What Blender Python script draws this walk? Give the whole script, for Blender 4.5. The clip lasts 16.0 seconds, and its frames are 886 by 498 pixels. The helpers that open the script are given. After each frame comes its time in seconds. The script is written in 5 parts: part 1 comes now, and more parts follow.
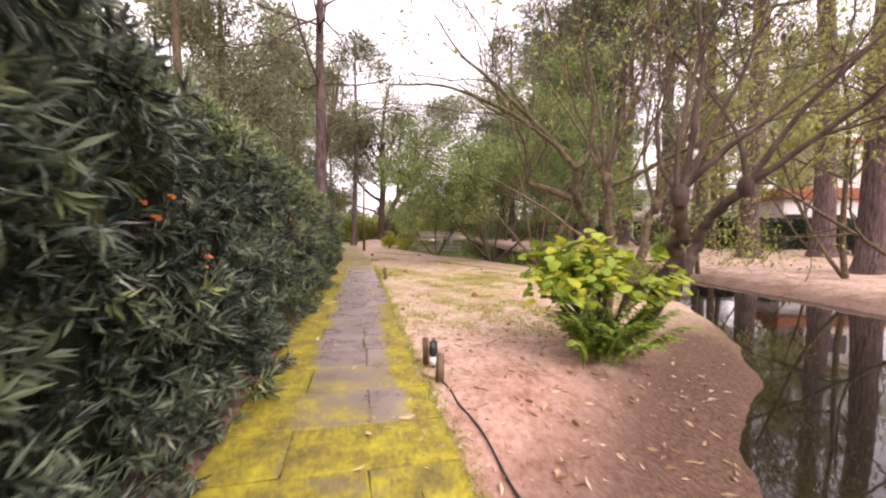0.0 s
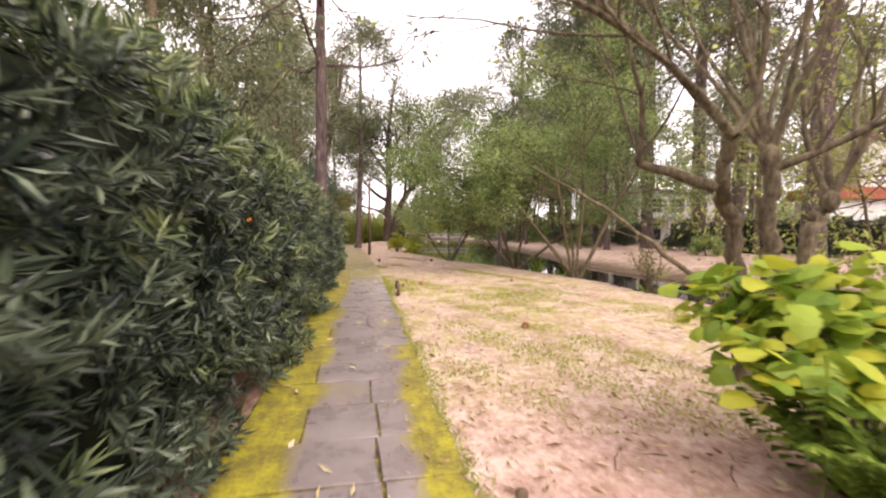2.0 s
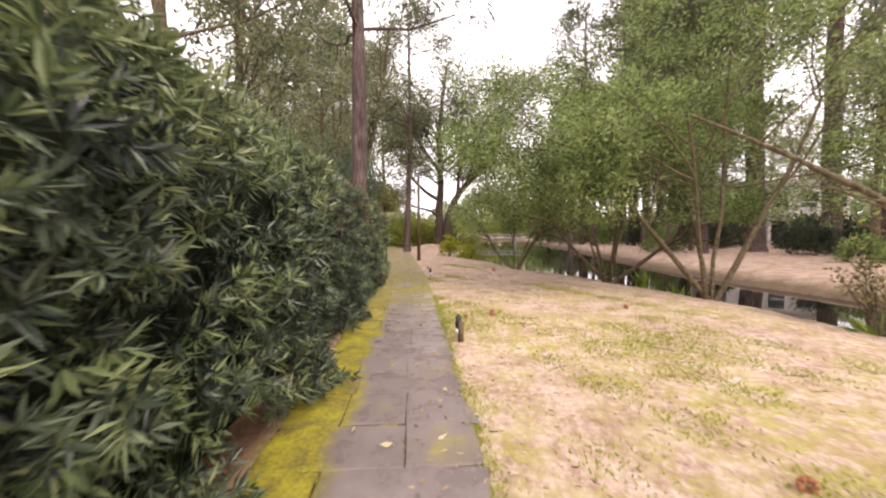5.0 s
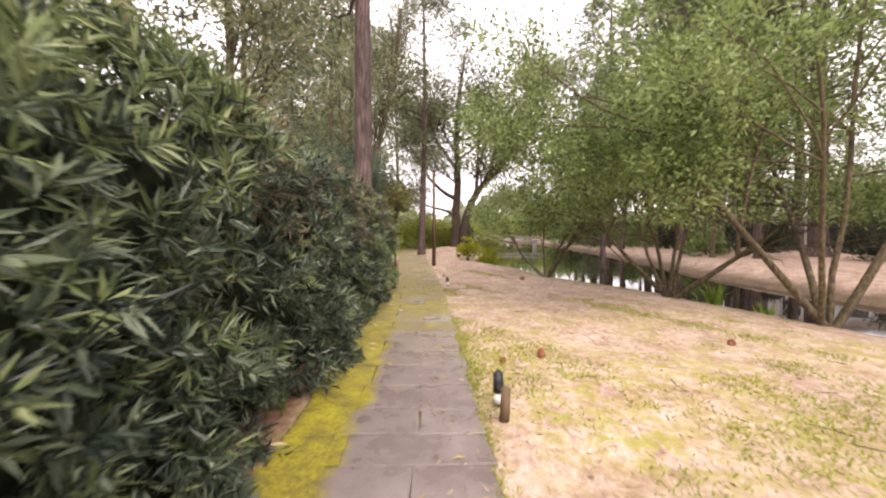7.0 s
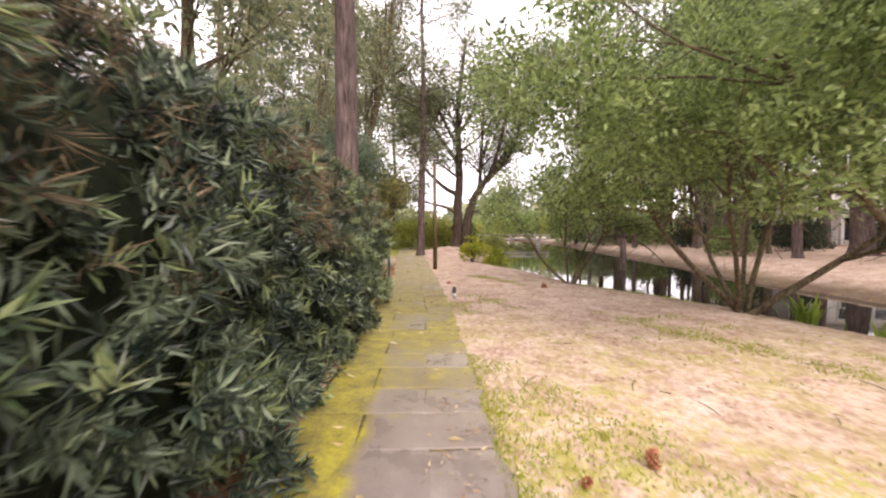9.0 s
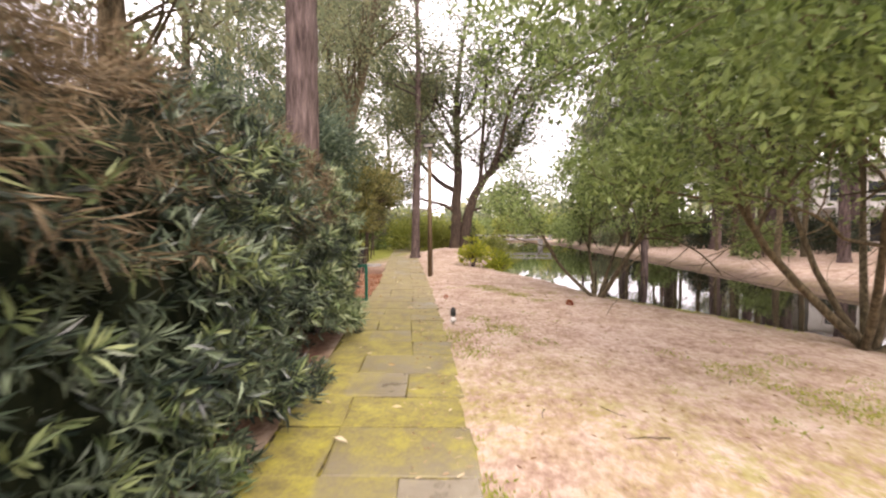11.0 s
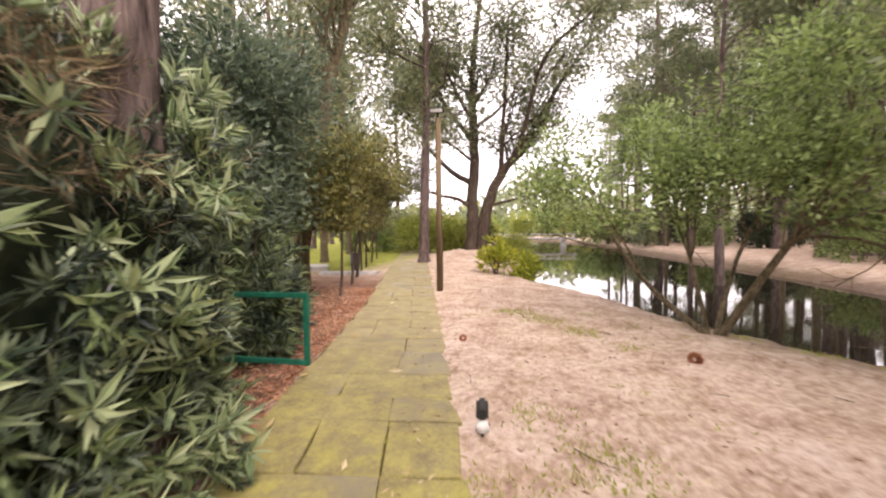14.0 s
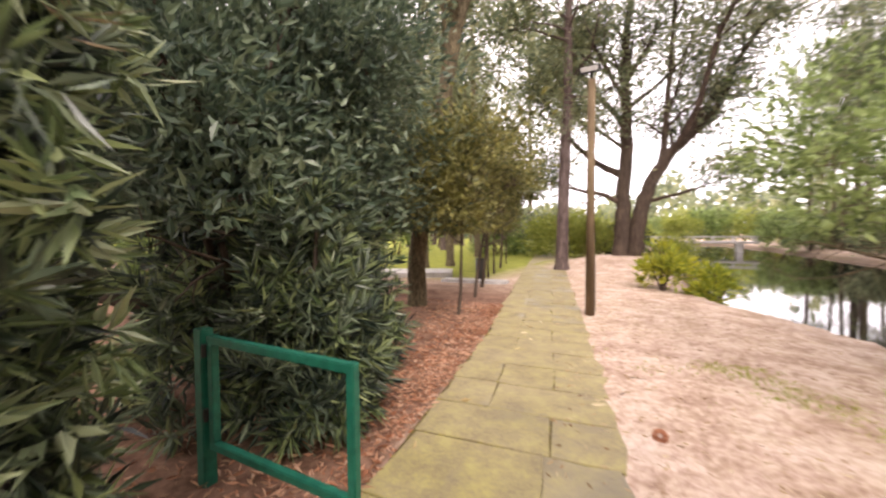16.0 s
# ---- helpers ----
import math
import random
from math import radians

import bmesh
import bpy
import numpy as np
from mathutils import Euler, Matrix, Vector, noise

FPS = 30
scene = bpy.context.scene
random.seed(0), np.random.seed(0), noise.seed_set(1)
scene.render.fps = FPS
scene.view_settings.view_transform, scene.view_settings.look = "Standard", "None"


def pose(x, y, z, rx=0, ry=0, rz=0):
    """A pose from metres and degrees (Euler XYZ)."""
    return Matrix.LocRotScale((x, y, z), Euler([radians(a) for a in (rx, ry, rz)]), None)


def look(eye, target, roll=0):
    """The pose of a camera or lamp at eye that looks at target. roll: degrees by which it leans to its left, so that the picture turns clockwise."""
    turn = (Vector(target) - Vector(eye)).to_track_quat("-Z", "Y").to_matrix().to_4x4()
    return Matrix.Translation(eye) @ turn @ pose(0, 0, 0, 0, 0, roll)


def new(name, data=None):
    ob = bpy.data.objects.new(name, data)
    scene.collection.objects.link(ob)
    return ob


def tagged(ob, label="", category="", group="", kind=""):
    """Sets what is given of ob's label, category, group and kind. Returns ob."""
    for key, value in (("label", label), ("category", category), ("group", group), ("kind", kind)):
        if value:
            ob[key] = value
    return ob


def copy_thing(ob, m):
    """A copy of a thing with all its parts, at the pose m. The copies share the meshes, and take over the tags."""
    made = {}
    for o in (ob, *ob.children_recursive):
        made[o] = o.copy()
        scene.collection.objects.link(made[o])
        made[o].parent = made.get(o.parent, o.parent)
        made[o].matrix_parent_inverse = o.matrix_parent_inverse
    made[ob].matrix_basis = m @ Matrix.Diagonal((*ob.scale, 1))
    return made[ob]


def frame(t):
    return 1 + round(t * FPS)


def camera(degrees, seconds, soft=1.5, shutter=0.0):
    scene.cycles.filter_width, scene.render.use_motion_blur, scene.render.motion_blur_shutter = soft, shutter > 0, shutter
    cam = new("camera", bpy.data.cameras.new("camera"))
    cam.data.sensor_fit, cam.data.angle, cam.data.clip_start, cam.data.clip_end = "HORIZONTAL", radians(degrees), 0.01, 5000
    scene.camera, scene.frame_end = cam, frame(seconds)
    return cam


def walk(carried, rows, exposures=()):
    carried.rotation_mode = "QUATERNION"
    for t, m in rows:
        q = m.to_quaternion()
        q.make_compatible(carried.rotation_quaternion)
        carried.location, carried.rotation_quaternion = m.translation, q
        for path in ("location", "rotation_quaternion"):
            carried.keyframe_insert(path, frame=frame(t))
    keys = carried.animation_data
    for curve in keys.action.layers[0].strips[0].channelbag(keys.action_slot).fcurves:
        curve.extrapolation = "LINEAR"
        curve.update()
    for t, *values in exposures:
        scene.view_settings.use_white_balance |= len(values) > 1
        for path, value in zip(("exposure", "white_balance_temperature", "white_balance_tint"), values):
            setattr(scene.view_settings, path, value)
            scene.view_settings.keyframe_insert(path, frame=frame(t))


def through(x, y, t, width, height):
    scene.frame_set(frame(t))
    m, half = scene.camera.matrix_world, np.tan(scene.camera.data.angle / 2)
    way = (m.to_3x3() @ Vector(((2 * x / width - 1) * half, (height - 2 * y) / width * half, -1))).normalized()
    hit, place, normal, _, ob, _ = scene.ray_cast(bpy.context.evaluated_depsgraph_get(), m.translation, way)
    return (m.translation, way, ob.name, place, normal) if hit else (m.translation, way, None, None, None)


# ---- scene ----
# camera: seconds, x, y, z, pitch, roll, yaw
cam = camera(97.08, 16.0, soft=2.2, shutter=0.5)
PATH = [
    (0.0, -0.000, -0.000, 1.333, -2.83, -0.34, 0.46),
    (0.5, -0.131, 0.515, 1.336, -2.87, -0.42, 0.34),
    (1.0, -0.251, 1.043, 1.353, -2.84, -0.51, 0.25),
    (1.5, -0.378, 1.608, 1.382, -2.76, -0.55, 0.42),
    (2.0, -0.521, 2.165, 1.392, -2.71, -0.53, 1.05),
    (2.5, -0.594, 2.720, 1.385, -2.69, -0.41, 1.27),
    (3.0, -0.666, 3.244, 1.382, -2.63, -0.27, 1.87),
    (3.5, -0.740, 3.761, 1.386, -2.61, -0.16, 2.59),
    (4.0, -0.848, 4.299, 1.405, -2.58, -0.09, 4.75),
    (4.5, -1.007, 4.840, 1.422, -2.59, -0.04, 6.79),
    (5.0, -1.106, 5.394, 1.431, -2.62, -0.03, 8.39),
    (7.5, -1.673, 7.932, 1.425, -2.37, -0.12, 10.68),
    (8.0, -1.820, 8.440, 1.418, -2.44, -0.01, 10.66),
    (8.5, -1.943, 8.967, 1.418, -2.54, 0.12, 10.52),
    (9.0, -2.066, 9.514, 1.422, -2.58, 0.20, 10.42),
    (11.5, -2.517, 12.318, 1.430, -2.58, 0.13, 10.08),
    (12.0, -2.617, 12.908, 1.431, -2.56, 0.14, 10.06),
    (12.5, -2.709, 13.497, 1.418, -2.61, 0.21, 10.13),
    (13.0, -2.816, 14.043, 1.398, -2.63, 0.34, 10.77),
    (13.5, -2.905, 14.555, 1.375, -2.70, 0.51, 11.16),
    (14.0, -3.033, 15.098, 1.386, -2.62, 0.59, 12.16),
    (14.5, -3.177, 15.605, 1.396, -2.53, 0.52, 14.94),
    (15.0, -3.344, 16.105, 1.398, -2.43, 0.38, 17.31),
    (15.5, -3.529, 16.526, 1.399, -2.35, 0.38, 23.07),
    (16.0, -3.740, 16.958, 1.409, -2.26, 0.41, 31.08),
]
walk(cam, [(t, pose(x, y, z, 90 + p, r, w)) for t, x, y, z, p, r, w in PATH], exposures=[(0.0, 0.48, 7150, 29), (1.0, 0.52, 7150, 27), (2.5, 0.60, 7120, 21), (4.0, 0.48, 7120, 22), (5.0, 0.55, 7120, 20), (9.0, 0.78, 7000, 20), (12.5, 1.06, 7150, 20), (14.5, 1.08, 7150, 20), (16.0, 1.16, 7120, 20)])

# ---- overcast daylight ----
world = bpy.data.worlds.new("overcast_sky")
scene.world = world
world.use_nodes = True
wn, wl = world.node_tree.nodes, world.node_tree.links
wn.clear()
sky = wn.new("ShaderNodeTexSky")
sky.sky_type, sky.sun_disc = "NISHITA", False
sky.sun_elevation, sky.sun_rotation = radians(52), radians(200)
sky.dust_density, sky.air_density = 4.0, 1.0
cloud = wn.new("ShaderNodeTexNoise")
cloud.inputs["Scale"].default_value = 2.2
cloud.inputs["Detail"].default_value = 6
cramp = wn.new("ShaderNodeValToRGB")
cramp.color_ramp.elements[0].position, cramp.color_ramp.elements[0].color = 0.3, (10.5, 10.3, 11.2, 1)
cramp.color_ramp.elements[1].position, cramp.color_ramp.elements[1].color = 0.7, (14.0, 13.8, 14.4, 1)
wmix = wn.new("ShaderNodeMix")
wmix.data_type = "RGBA"
wmix.inputs[0].default_value = 0.88
bg = wn.new("ShaderNodeBackground")
bg.inputs["Strength"].default_value = 0.138
wo = wn.new("ShaderNodeOutputWorld")
wl.new(cloud.outputs["Fac"], cramp.inputs[0])
wl.new(sky.outputs[0], wmix.inputs[6])
wl.new(cramp.outputs[0], wmix.inputs[7])
wl.new(wmix.outputs[2], bg.inputs[0])
wl.new(bg.outputs[0], wo.inputs[0])
sun = new("sun", bpy.data.lights.new("sun", "SUN"))
sun.data.energy, sun.data.angle, sun.data.color = 2.0, radians(28), (1.0, 0.96, 0.90)
sun.matrix_world = look((16, -10, 24), (0, 8, 0))

# ---- materials ----


def mat(name, build, rough=0.8, spec=0.3):
    m = bpy.data.materials.new(name)
    m.use_nodes = True
    nt = m.node_tree
    b = nt.nodes["Principled BSDF"]
    b.inputs["Roughness"].default_value = rough
    b.inputs["Specular IOR Level"].default_value = spec
    build(nt, b)
    return m


def node(nt, kind, **values):
    n = nt.nodes.new(kind)
    for k, v in values.items():
        n.inputs[k].default_value = v
    return n


def noise_tex(nt, scale, detail=5, rough=0.6, stretch=None):
    g = nt.nodes.new("ShaderNodeNewGeometry")
    n = node(nt, "ShaderNodeTexNoise", Scale=scale, Detail=detail, Roughness=rough)
    if stretch:
        mp = nt.nodes.new("ShaderNodeMapping")
        mp.inputs["Scale"].default_value = stretch
        nt.links.new(g.outputs["Position"], mp.inputs[0])
        nt.links.new(mp.outputs[0], n.inputs["Vector"])
    else:
        nt.links.new(g.outputs["Position"], n.inputs["Vector"])
    return n.outputs["Fac"]


def ramp(nt, fac, stops):
    r = nt.nodes.new("ShaderNodeValToRGB")
    e = r.color_ramp.elements
    while len(e) < len(stops):
        e.new(0.5)
    for k, (p, c) in enumerate(stops):
        e[k].position, e[k].color = p, (*c, 1) if len(c) == 3 else c
    nt.links.new(fac, r.inputs[0])
    return r.outputs[0]


def grey(nt, fac, a, b):
    return ramp(nt, fac, [(a, (0, 0, 0)), (b, (1, 1, 1))])


def mixc(nt, fac, a, b, mode="MIX"):
    m = nt.nodes.new("ShaderNodeMix")
    m.data_type, m.blend_type = "RGBA", mode
    for k, v in ((0, fac), (6, a), (7, b)):
        if hasattr(v, "node"):
            nt.links.new(v, m.inputs[k])
        elif k == 0:
            m.inputs[0].default_value = v
        else:
            m.inputs[k].default_value = (*v, 1)
    return m.outputs[2]


def calc(nt, op, a, b=0.0):
    m = nt.nodes.new("ShaderNodeMath")
    m.operation, m.use_clamp = op, op in ("MULTIPLY", "ADD", "SUBTRACT")
    for k, v in ((0, a), (1, b)):
        if hasattr(v, "node"):
            nt.links.new(v, m.inputs[k])
        else:
            m.inputs[k].default_value = v
    return m.outputs[0]


def calc_free(nt, op, a, b):
    out = calc(nt, op, a, b)
    out.node.use_clamp = False
    return out


def bump(nt, b, height, strength, dist):
    n = node(nt, "ShaderNodeBump", Strength=strength, Distance=dist)
    nt.links.new(height, n.inputs["Height"])
    nt.links.new(n.outputs[0], b.inputs["Normal"])


def base(nt, b, colour):
    nt.links.new(colour, b.inputs["Base Color"])


def band(nt, out, lo, hi):
    """0 below lo, 1 above hi."""
    r = nt.nodes.new("ShaderNodeMapRange")
    r.inputs["From Min"].default_value, r.inputs["From Max"].default_value = lo, hi
    nt.links.new(out, r.inputs["Value"])
    return r.outputs[0]


def xyz(nt):
    g = nt.nodes.new("ShaderNodeNewGeometry")
    s = nt.nodes.new("ShaderNodeSeparateXYZ")
    nt.links.new(g.outputs["Position"], s.inputs[0])
    return s.outputs


def leaf_mat(name, colours, rough=0.5, through=0.25, spec=0.4, clump=1.3, amount=0.35):
    def build(nt, b):
        g = nt.nodes.new("ShaderNodeNewGeometry")
        n = len(colours) - 1
        c = ramp(nt, g.outputs["Random Per Island"], [(k / n, col) for k, col in enumerate(colours)])
        # noise clumps; on the hedge they put bright clusters and black gaps into colour
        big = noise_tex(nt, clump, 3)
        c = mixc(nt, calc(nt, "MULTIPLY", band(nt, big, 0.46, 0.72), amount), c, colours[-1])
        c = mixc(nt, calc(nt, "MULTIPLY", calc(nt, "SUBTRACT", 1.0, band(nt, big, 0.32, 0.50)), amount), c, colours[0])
        base(nt, b, c)
        tr = nt.nodes.new("ShaderNodeBsdfTranslucent")
        nt.links.new(c, tr.inputs[0])
        mx = nt.nodes.new("ShaderNodeMixShader")
        mx.inputs[0].default_value = through
        nt.links.new(b.outputs[0], mx.inputs[1])
        nt.links.new(tr.outputs[0], mx.inputs[2])
        nt.links.new(mx.outputs[0], nt.nodes["Material Output"].inputs[0])
    return mat(name, build, rough, spec)


def bark_mat(name, dark, light, scale=6.0, stretch=(1, 1, 0.18), depth=0.03):
    def build(nt, b):
        n1 = noise_tex(nt, scale, 8, 0.65, stretch)
        n2 = noise_tex(nt, 1.1, 4)
        c = ramp(nt, n1, [(0.3, dark), (0.52, tuple((a + c) / 2 for a, c in zip(dark, light))), (0.72, light)])
        c = mixc(nt, calc(nt, "MULTIPLY", band(nt, n2, 0.4, 0.75), 0.4), c, dark)
        base(nt, b, c)
        bump(nt, b, n1, 0.8, depth)
    return mat(name, build, 0.9, 0.15)


def ground_build(nt, b):
    big = noise_tex(nt, 0.33, 5, 0.6)
    mid = noise_tex(nt, 2.1, 6, 0.65)
    fine = noise_tex(nt, 26.0, 6, 0.7)
    streak = noise_tex(nt, 9.0, 5, 0.7, (1.0, 0.45, 1))
    grain = calc(nt, "ADD", calc(nt, "MULTIPLY", mid, 0.4), calc(nt, "MULTIPLY", noise_tex(nt, 13.0, 8, 0.75, (1.0, 0.7, 1.0)), 0.6))
    sand = ramp(nt, grain, [(0.36, (0.23, 0.145, 0.11)), (0.45, (0.42, 0.292, 0.228)), (0.53, (0.57, 0.437, 0.36)), (0.62, (0.69, 0.575, 0.505))])
    p = xyz(nt)
    # damp reddish soil round the start
    damp = calc(nt, "MULTIPLY", calc(nt, "SUBTRACT", 1.0, band(nt, p[1], 3.2, 6.2)), band(nt, p[0], -0.6, 0.3))
    sand = mixc(nt, calc(nt, "MULTIPLY", damp, 0.85), sand, ramp(nt, grain, [(0.36, (0.17, 0.082, 0.058)), (0.48, (0.35, 0.195, 0.145)), (0.56, (0.44, 0.27, 0.21)), (0.68, (0.56, 0.39, 0.32))]))
    # dark wet earth on the banks and under water
    wet = calc(nt, "SUBTRACT", 1.0, band(nt, calc_free(nt, "ADD", p[2], calc_free(nt, "MULTIPLY", mid, 0.14)), -0.20, 0.03))
    sand = mixc(nt, calc(nt, "MULTIPLY", wet, 0.9), sand, (0.085, 0.058, 0.043))
    slope = band(nt, calc_free(nt, "SUBTRACT", calc_free(nt, "ADD", p[0], calc_free(nt, "MULTIPLY", mid, 0.5)), calc_free(nt, "MULTIPLY", p[1], 0.66)), -1.05, -0.05)
    slope = calc(nt, "MULTIPLY", slope, calc(nt, "SUBTRACT", 1.0, band(nt, p[1], 5.5, 7.5)))
    slope = calc(nt, "MULTIPLY", slope, calc(nt, "SUBTRACT", 1.0, band(nt, p[0], 5.0, 7.0)))
    sand = mixc(nt, calc(nt, "MULTIPLY", slope, 0.92), sand, ramp(nt, fine, [(0.3, (0.04, 0.025, 0.018)), (0.5, (0.10, 0.06, 0.045)), (0.62, (0.15, 0.10, 0.07)), (0.75, (0.19, 0.16, 0.055))]))
    # browner, littered soil on the wooded bank, its tree shade mixed into the colour
    sand = mixc(nt, calc(nt, "MULTIPLY", band(nt, p[0], 6.0, 10.0), 0.38), sand, ramp(nt, grain, [(0.36, (0.15, 0.09, 0.06)), (0.5, (0.36, 0.24, 0.185)), (0.66, (0.52, 0.39, 0.32))]))
    # needle litter
    lit = calc(nt, "MULTIPLY", grey(nt, calc(nt, "ADD", calc(nt, "MULTIPLY", streak, 0.6), calc(nt, "MULTIPLY", fine, 0.4)), 0.55, 0.62), 0.6)
    lit = calc(nt, "MULTIPLY", lit, calc(nt, "SUBTRACT", 1.0, slope))
    sand = mixc(nt, lit, sand, (0.30, 0.20, 0.13))
    # yellowing moss and thin grass on the lawn between path and stream
    zone = calc(nt, "MULTIPLY", band(nt, p[1], 4.8, 6.8), calc(nt, "SUBTRACT", 1.0, band(nt, p[1], 13.0, 17.0)))
    zone = calc(nt, "MULTIPLY", zone, calc(nt, "SUBTRACT", 1.0, band(nt, p[0], 2.6, 5.0)))
    zone = calc(nt, "ADD", zone, calc(nt, "MULTIPLY", band(nt, p[1], 14.0, 15.0), 0.15))
    patch = calc(nt, "MULTIPLY", grey(nt, big, 0.36, 0.54), grey(nt, calc(nt, "ADD", calc(nt, "MULTIPLY", noise_tex(nt, 5.0, 6, 0.7), 0.6), calc(nt, "MULTIPLY", fine, 0.4)), 0.45, 0.54))
    grass = ramp(nt, fine, [(0.3, (0.20, 0.185, 0.03)), (0.55, (0.38, 0.36, 0.05)), (0.75, (0.50, 0.45, 0.13))])
    tuft = noise_tex(nt, 1.3, 5, 0.65)
    grass = mixc(nt, calc(nt, "MULTIPLY", grey(nt, tuft, 0.54, 0.64), 0.75), grass, (0.33, 0.36, 0.035))
    grass = mixc(nt, calc(nt, "MULTIPLY", calc(nt, "SUBTRACT", 1.0, grey(nt, tuft, 0.40, 0.50)), 0.7), grass, (0.36, 0.25, 0.10))
    dry = noise_tex(nt, 0.75, 5, 0.65)
    sand = mixc(nt, calc(nt, "MULTIPLY", calc(nt, "MULTIPLY", zone, grey(nt, dry, 0.44, 0.58)), 0.4), sand, ramp(nt, grain, [(0.36, (0.22, 0.15, 0.095)), (0.5, (0.42, 0.31, 0.215)), (0.64, (0.54, 0.43, 0.32))]))
    c = mixc(nt, calc(nt, "MULTIPLY", calc(nt, "MULTIPLY", zone, patch), 0.68), sand, grass)
    # mown lawn of the garden beyond the hedge
    yard = calc(nt, "MULTIPLY", calc(nt, "SUBTRACT", 1.0, band(nt, p[0], -9.5, -8.0)), band(nt, p[1], 26.5, 28.5))
    c = mixc(nt, yard, c, ramp(nt, mid, [(0.3, (0.16, 0.19, 0.03)), (0.7, (0.36, 0.36, 0.08))]))
    # dark leaf mould under the hedge
    row = calc(nt, "SUBTRACT", 1.0, band(nt, calc_free(nt, "ADD", p[0], calc_free(nt, "MULTIPLY", p[1], 0.2345)), -0.95, -0.72))
    row = calc(nt, "MULTIPLY", row, calc(nt, "SUBTRACT", 1.0, band(nt, p[1], 25.0, 28.0)))
    c = mixc(nt, calc(nt, "MULTIPLY", row, 0.9), c, ramp(nt, grain, [(0.36, (0.06, 0.03, 0.02)), (0.5, (0.17, 0.085, 0.055)), (0.66, (0.34, 0.19, 0.12))]))
    base(nt, b, c)
    h = calc(nt, "ADD", calc(nt, "MULTIPLY", fine, 0.5), calc(nt, "MULTIPLY", streak, 0.5))
    bump(nt, b, h, 0.6, 0.03)


M_ground = mat("sandy_soil", ground_build, 0.95, 0.1)


def slab_build(nt, b):
    oi = nt.nodes.new("ShaderNodeObjectInfo")
    at = nt.nodes.new("ShaderNodeAttribute")
    at.attribute_name = "across"
    lat = at.outputs["Fac"]
    p = xyz(nt)
    mid = noise_tex(nt, 2.4, 6, 0.65)
    fine = noise_tex(nt, 34, 6, 0.7)
    blot = noise_tex(nt, 1.05, 4, 0.6)
    stone = ramp(nt, mid, [(0.3, (0.14, 0.108, 0.098)), (0.5, (0.215, 0.175, 0.162)), (0.72, (0.33, 0.285, 0.265))])
    stone = mixc(nt, calc(nt, "MULTIPLY", oi.outputs["Random"], 0.5), stone, (0.20, 0.155, 0.14))
    stone = mixc(nt, calc(nt, "MULTIPLY", grey(nt, fine, 0.45, 0.75), 0.25), stone, (0.10, 0.08, 0.075))
    tone = calc(nt, "ADD", calc(nt, "MULTIPLY", fine, 0.45), calc(nt, "MULTIPLY", noise_tex(nt, 4.2, 5, 0.65), 0.55))
    moss = ramp(nt, tone, [(0.36, (0.10, 0.078, 0.014)), (0.47, (0.205, 0.172, 0.012)), (0.56, (0.34, 0.30, 0.010)), (0.70, (0.50, 0.455, 0.02))])
    faded = ramp(nt, tone, [(0.34, (0.20, 0.155, 0.09)), (0.48, (0.34, 0.275, 0.15)), (0.58, (0.42, 0.36, 0.16)), (0.72, (0.50, 0.44, 0.20))])
    # growth: a strip along the hedge, the outer edge near the start, all over the near and far stretches
    left = calc(nt, "SUBTRACT", 1.0, band(nt, lat, 0.14, 0.42))
    right = calc(nt, "MULTIPLY", band(nt, lat, 0.72, 0.97), calc(nt, "SUBTRACT", 1.0, band(nt, p[1], 5.5, 7.5)))
    start = calc(nt, "MULTIPLY", calc(nt, "SUBTRACT", 1.0, band(nt, p[1], 3.0, 4.6)), 0.42)
    far = calc(nt, "MULTIPLY", band(nt, p[1], 12.0, 15.0), 0.48)
    grow = calc(nt, "MAXIMUM", calc(nt, "MAXIMUM", left, right), calc(nt, "MAXIMUM", start, far))
    w = calc(nt, "ADD", calc(nt, "MULTIPLY", blot, 0.55), calc(nt, "MULTIPLY", mid, 0.45))
    cover = band(nt, calc(nt, "SUBTRACT", calc(nt, "ADD", calc(nt, "MULTIPLY", grow, 0.60), calc(nt, "ADD", calc(nt, "MULTIPLY", w, 0.80), calc(nt, "MULTIPLY", oi.outputs["Random"], 0.19))), 0.30), 0.30, 0.48)
    old = band(nt, p[1], 13.0, 20.0)
    mc = mixc(nt, calc(nt, "MULTIPLY", old, calc(nt, "ADD", calc(nt, "MULTIPLY", band(nt, p[1], 16.5, 19.5), 0.4), calc(nt, "ADD", 0.1, calc(nt, "MULTIPLY", blot, 0.7)))), moss, faded)
    stone = mixc(nt, calc(nt, "MULTIPLY", band(nt, p[1], 11.0, 14.0), 0.6), stone, ramp(nt, mid, [(0.3, (0.17, 0.145, 0.08)), (0.5, (0.27, 0.235, 0.14)), (0.72, (0.38, 0.34, 0.22))]))
    c = mixc(nt, calc(nt, "MULTIPLY", cover, calc(nt, "SUBTRACT", 0.93, calc(nt, "MULTIPLY", band(nt, p[1], 10.5, 13.5), 0.22))), stone, mc)
    base(nt, b, c)
    nt.links.new(calc(nt, "ADD", 0.20, calc(nt, "ADD", calc(nt, "MULTIPLY", mid, 0.16), calc(nt, "MULTIPLY", cover, 0.45))), b.inputs["Roughness"])
    bump(nt, b, calc(nt, "ADD", calc(nt, "MULTIPLY", fine, 0.5), calc(nt, "MULTIPLY", cover, 0.5)), 0.5, 0.015)


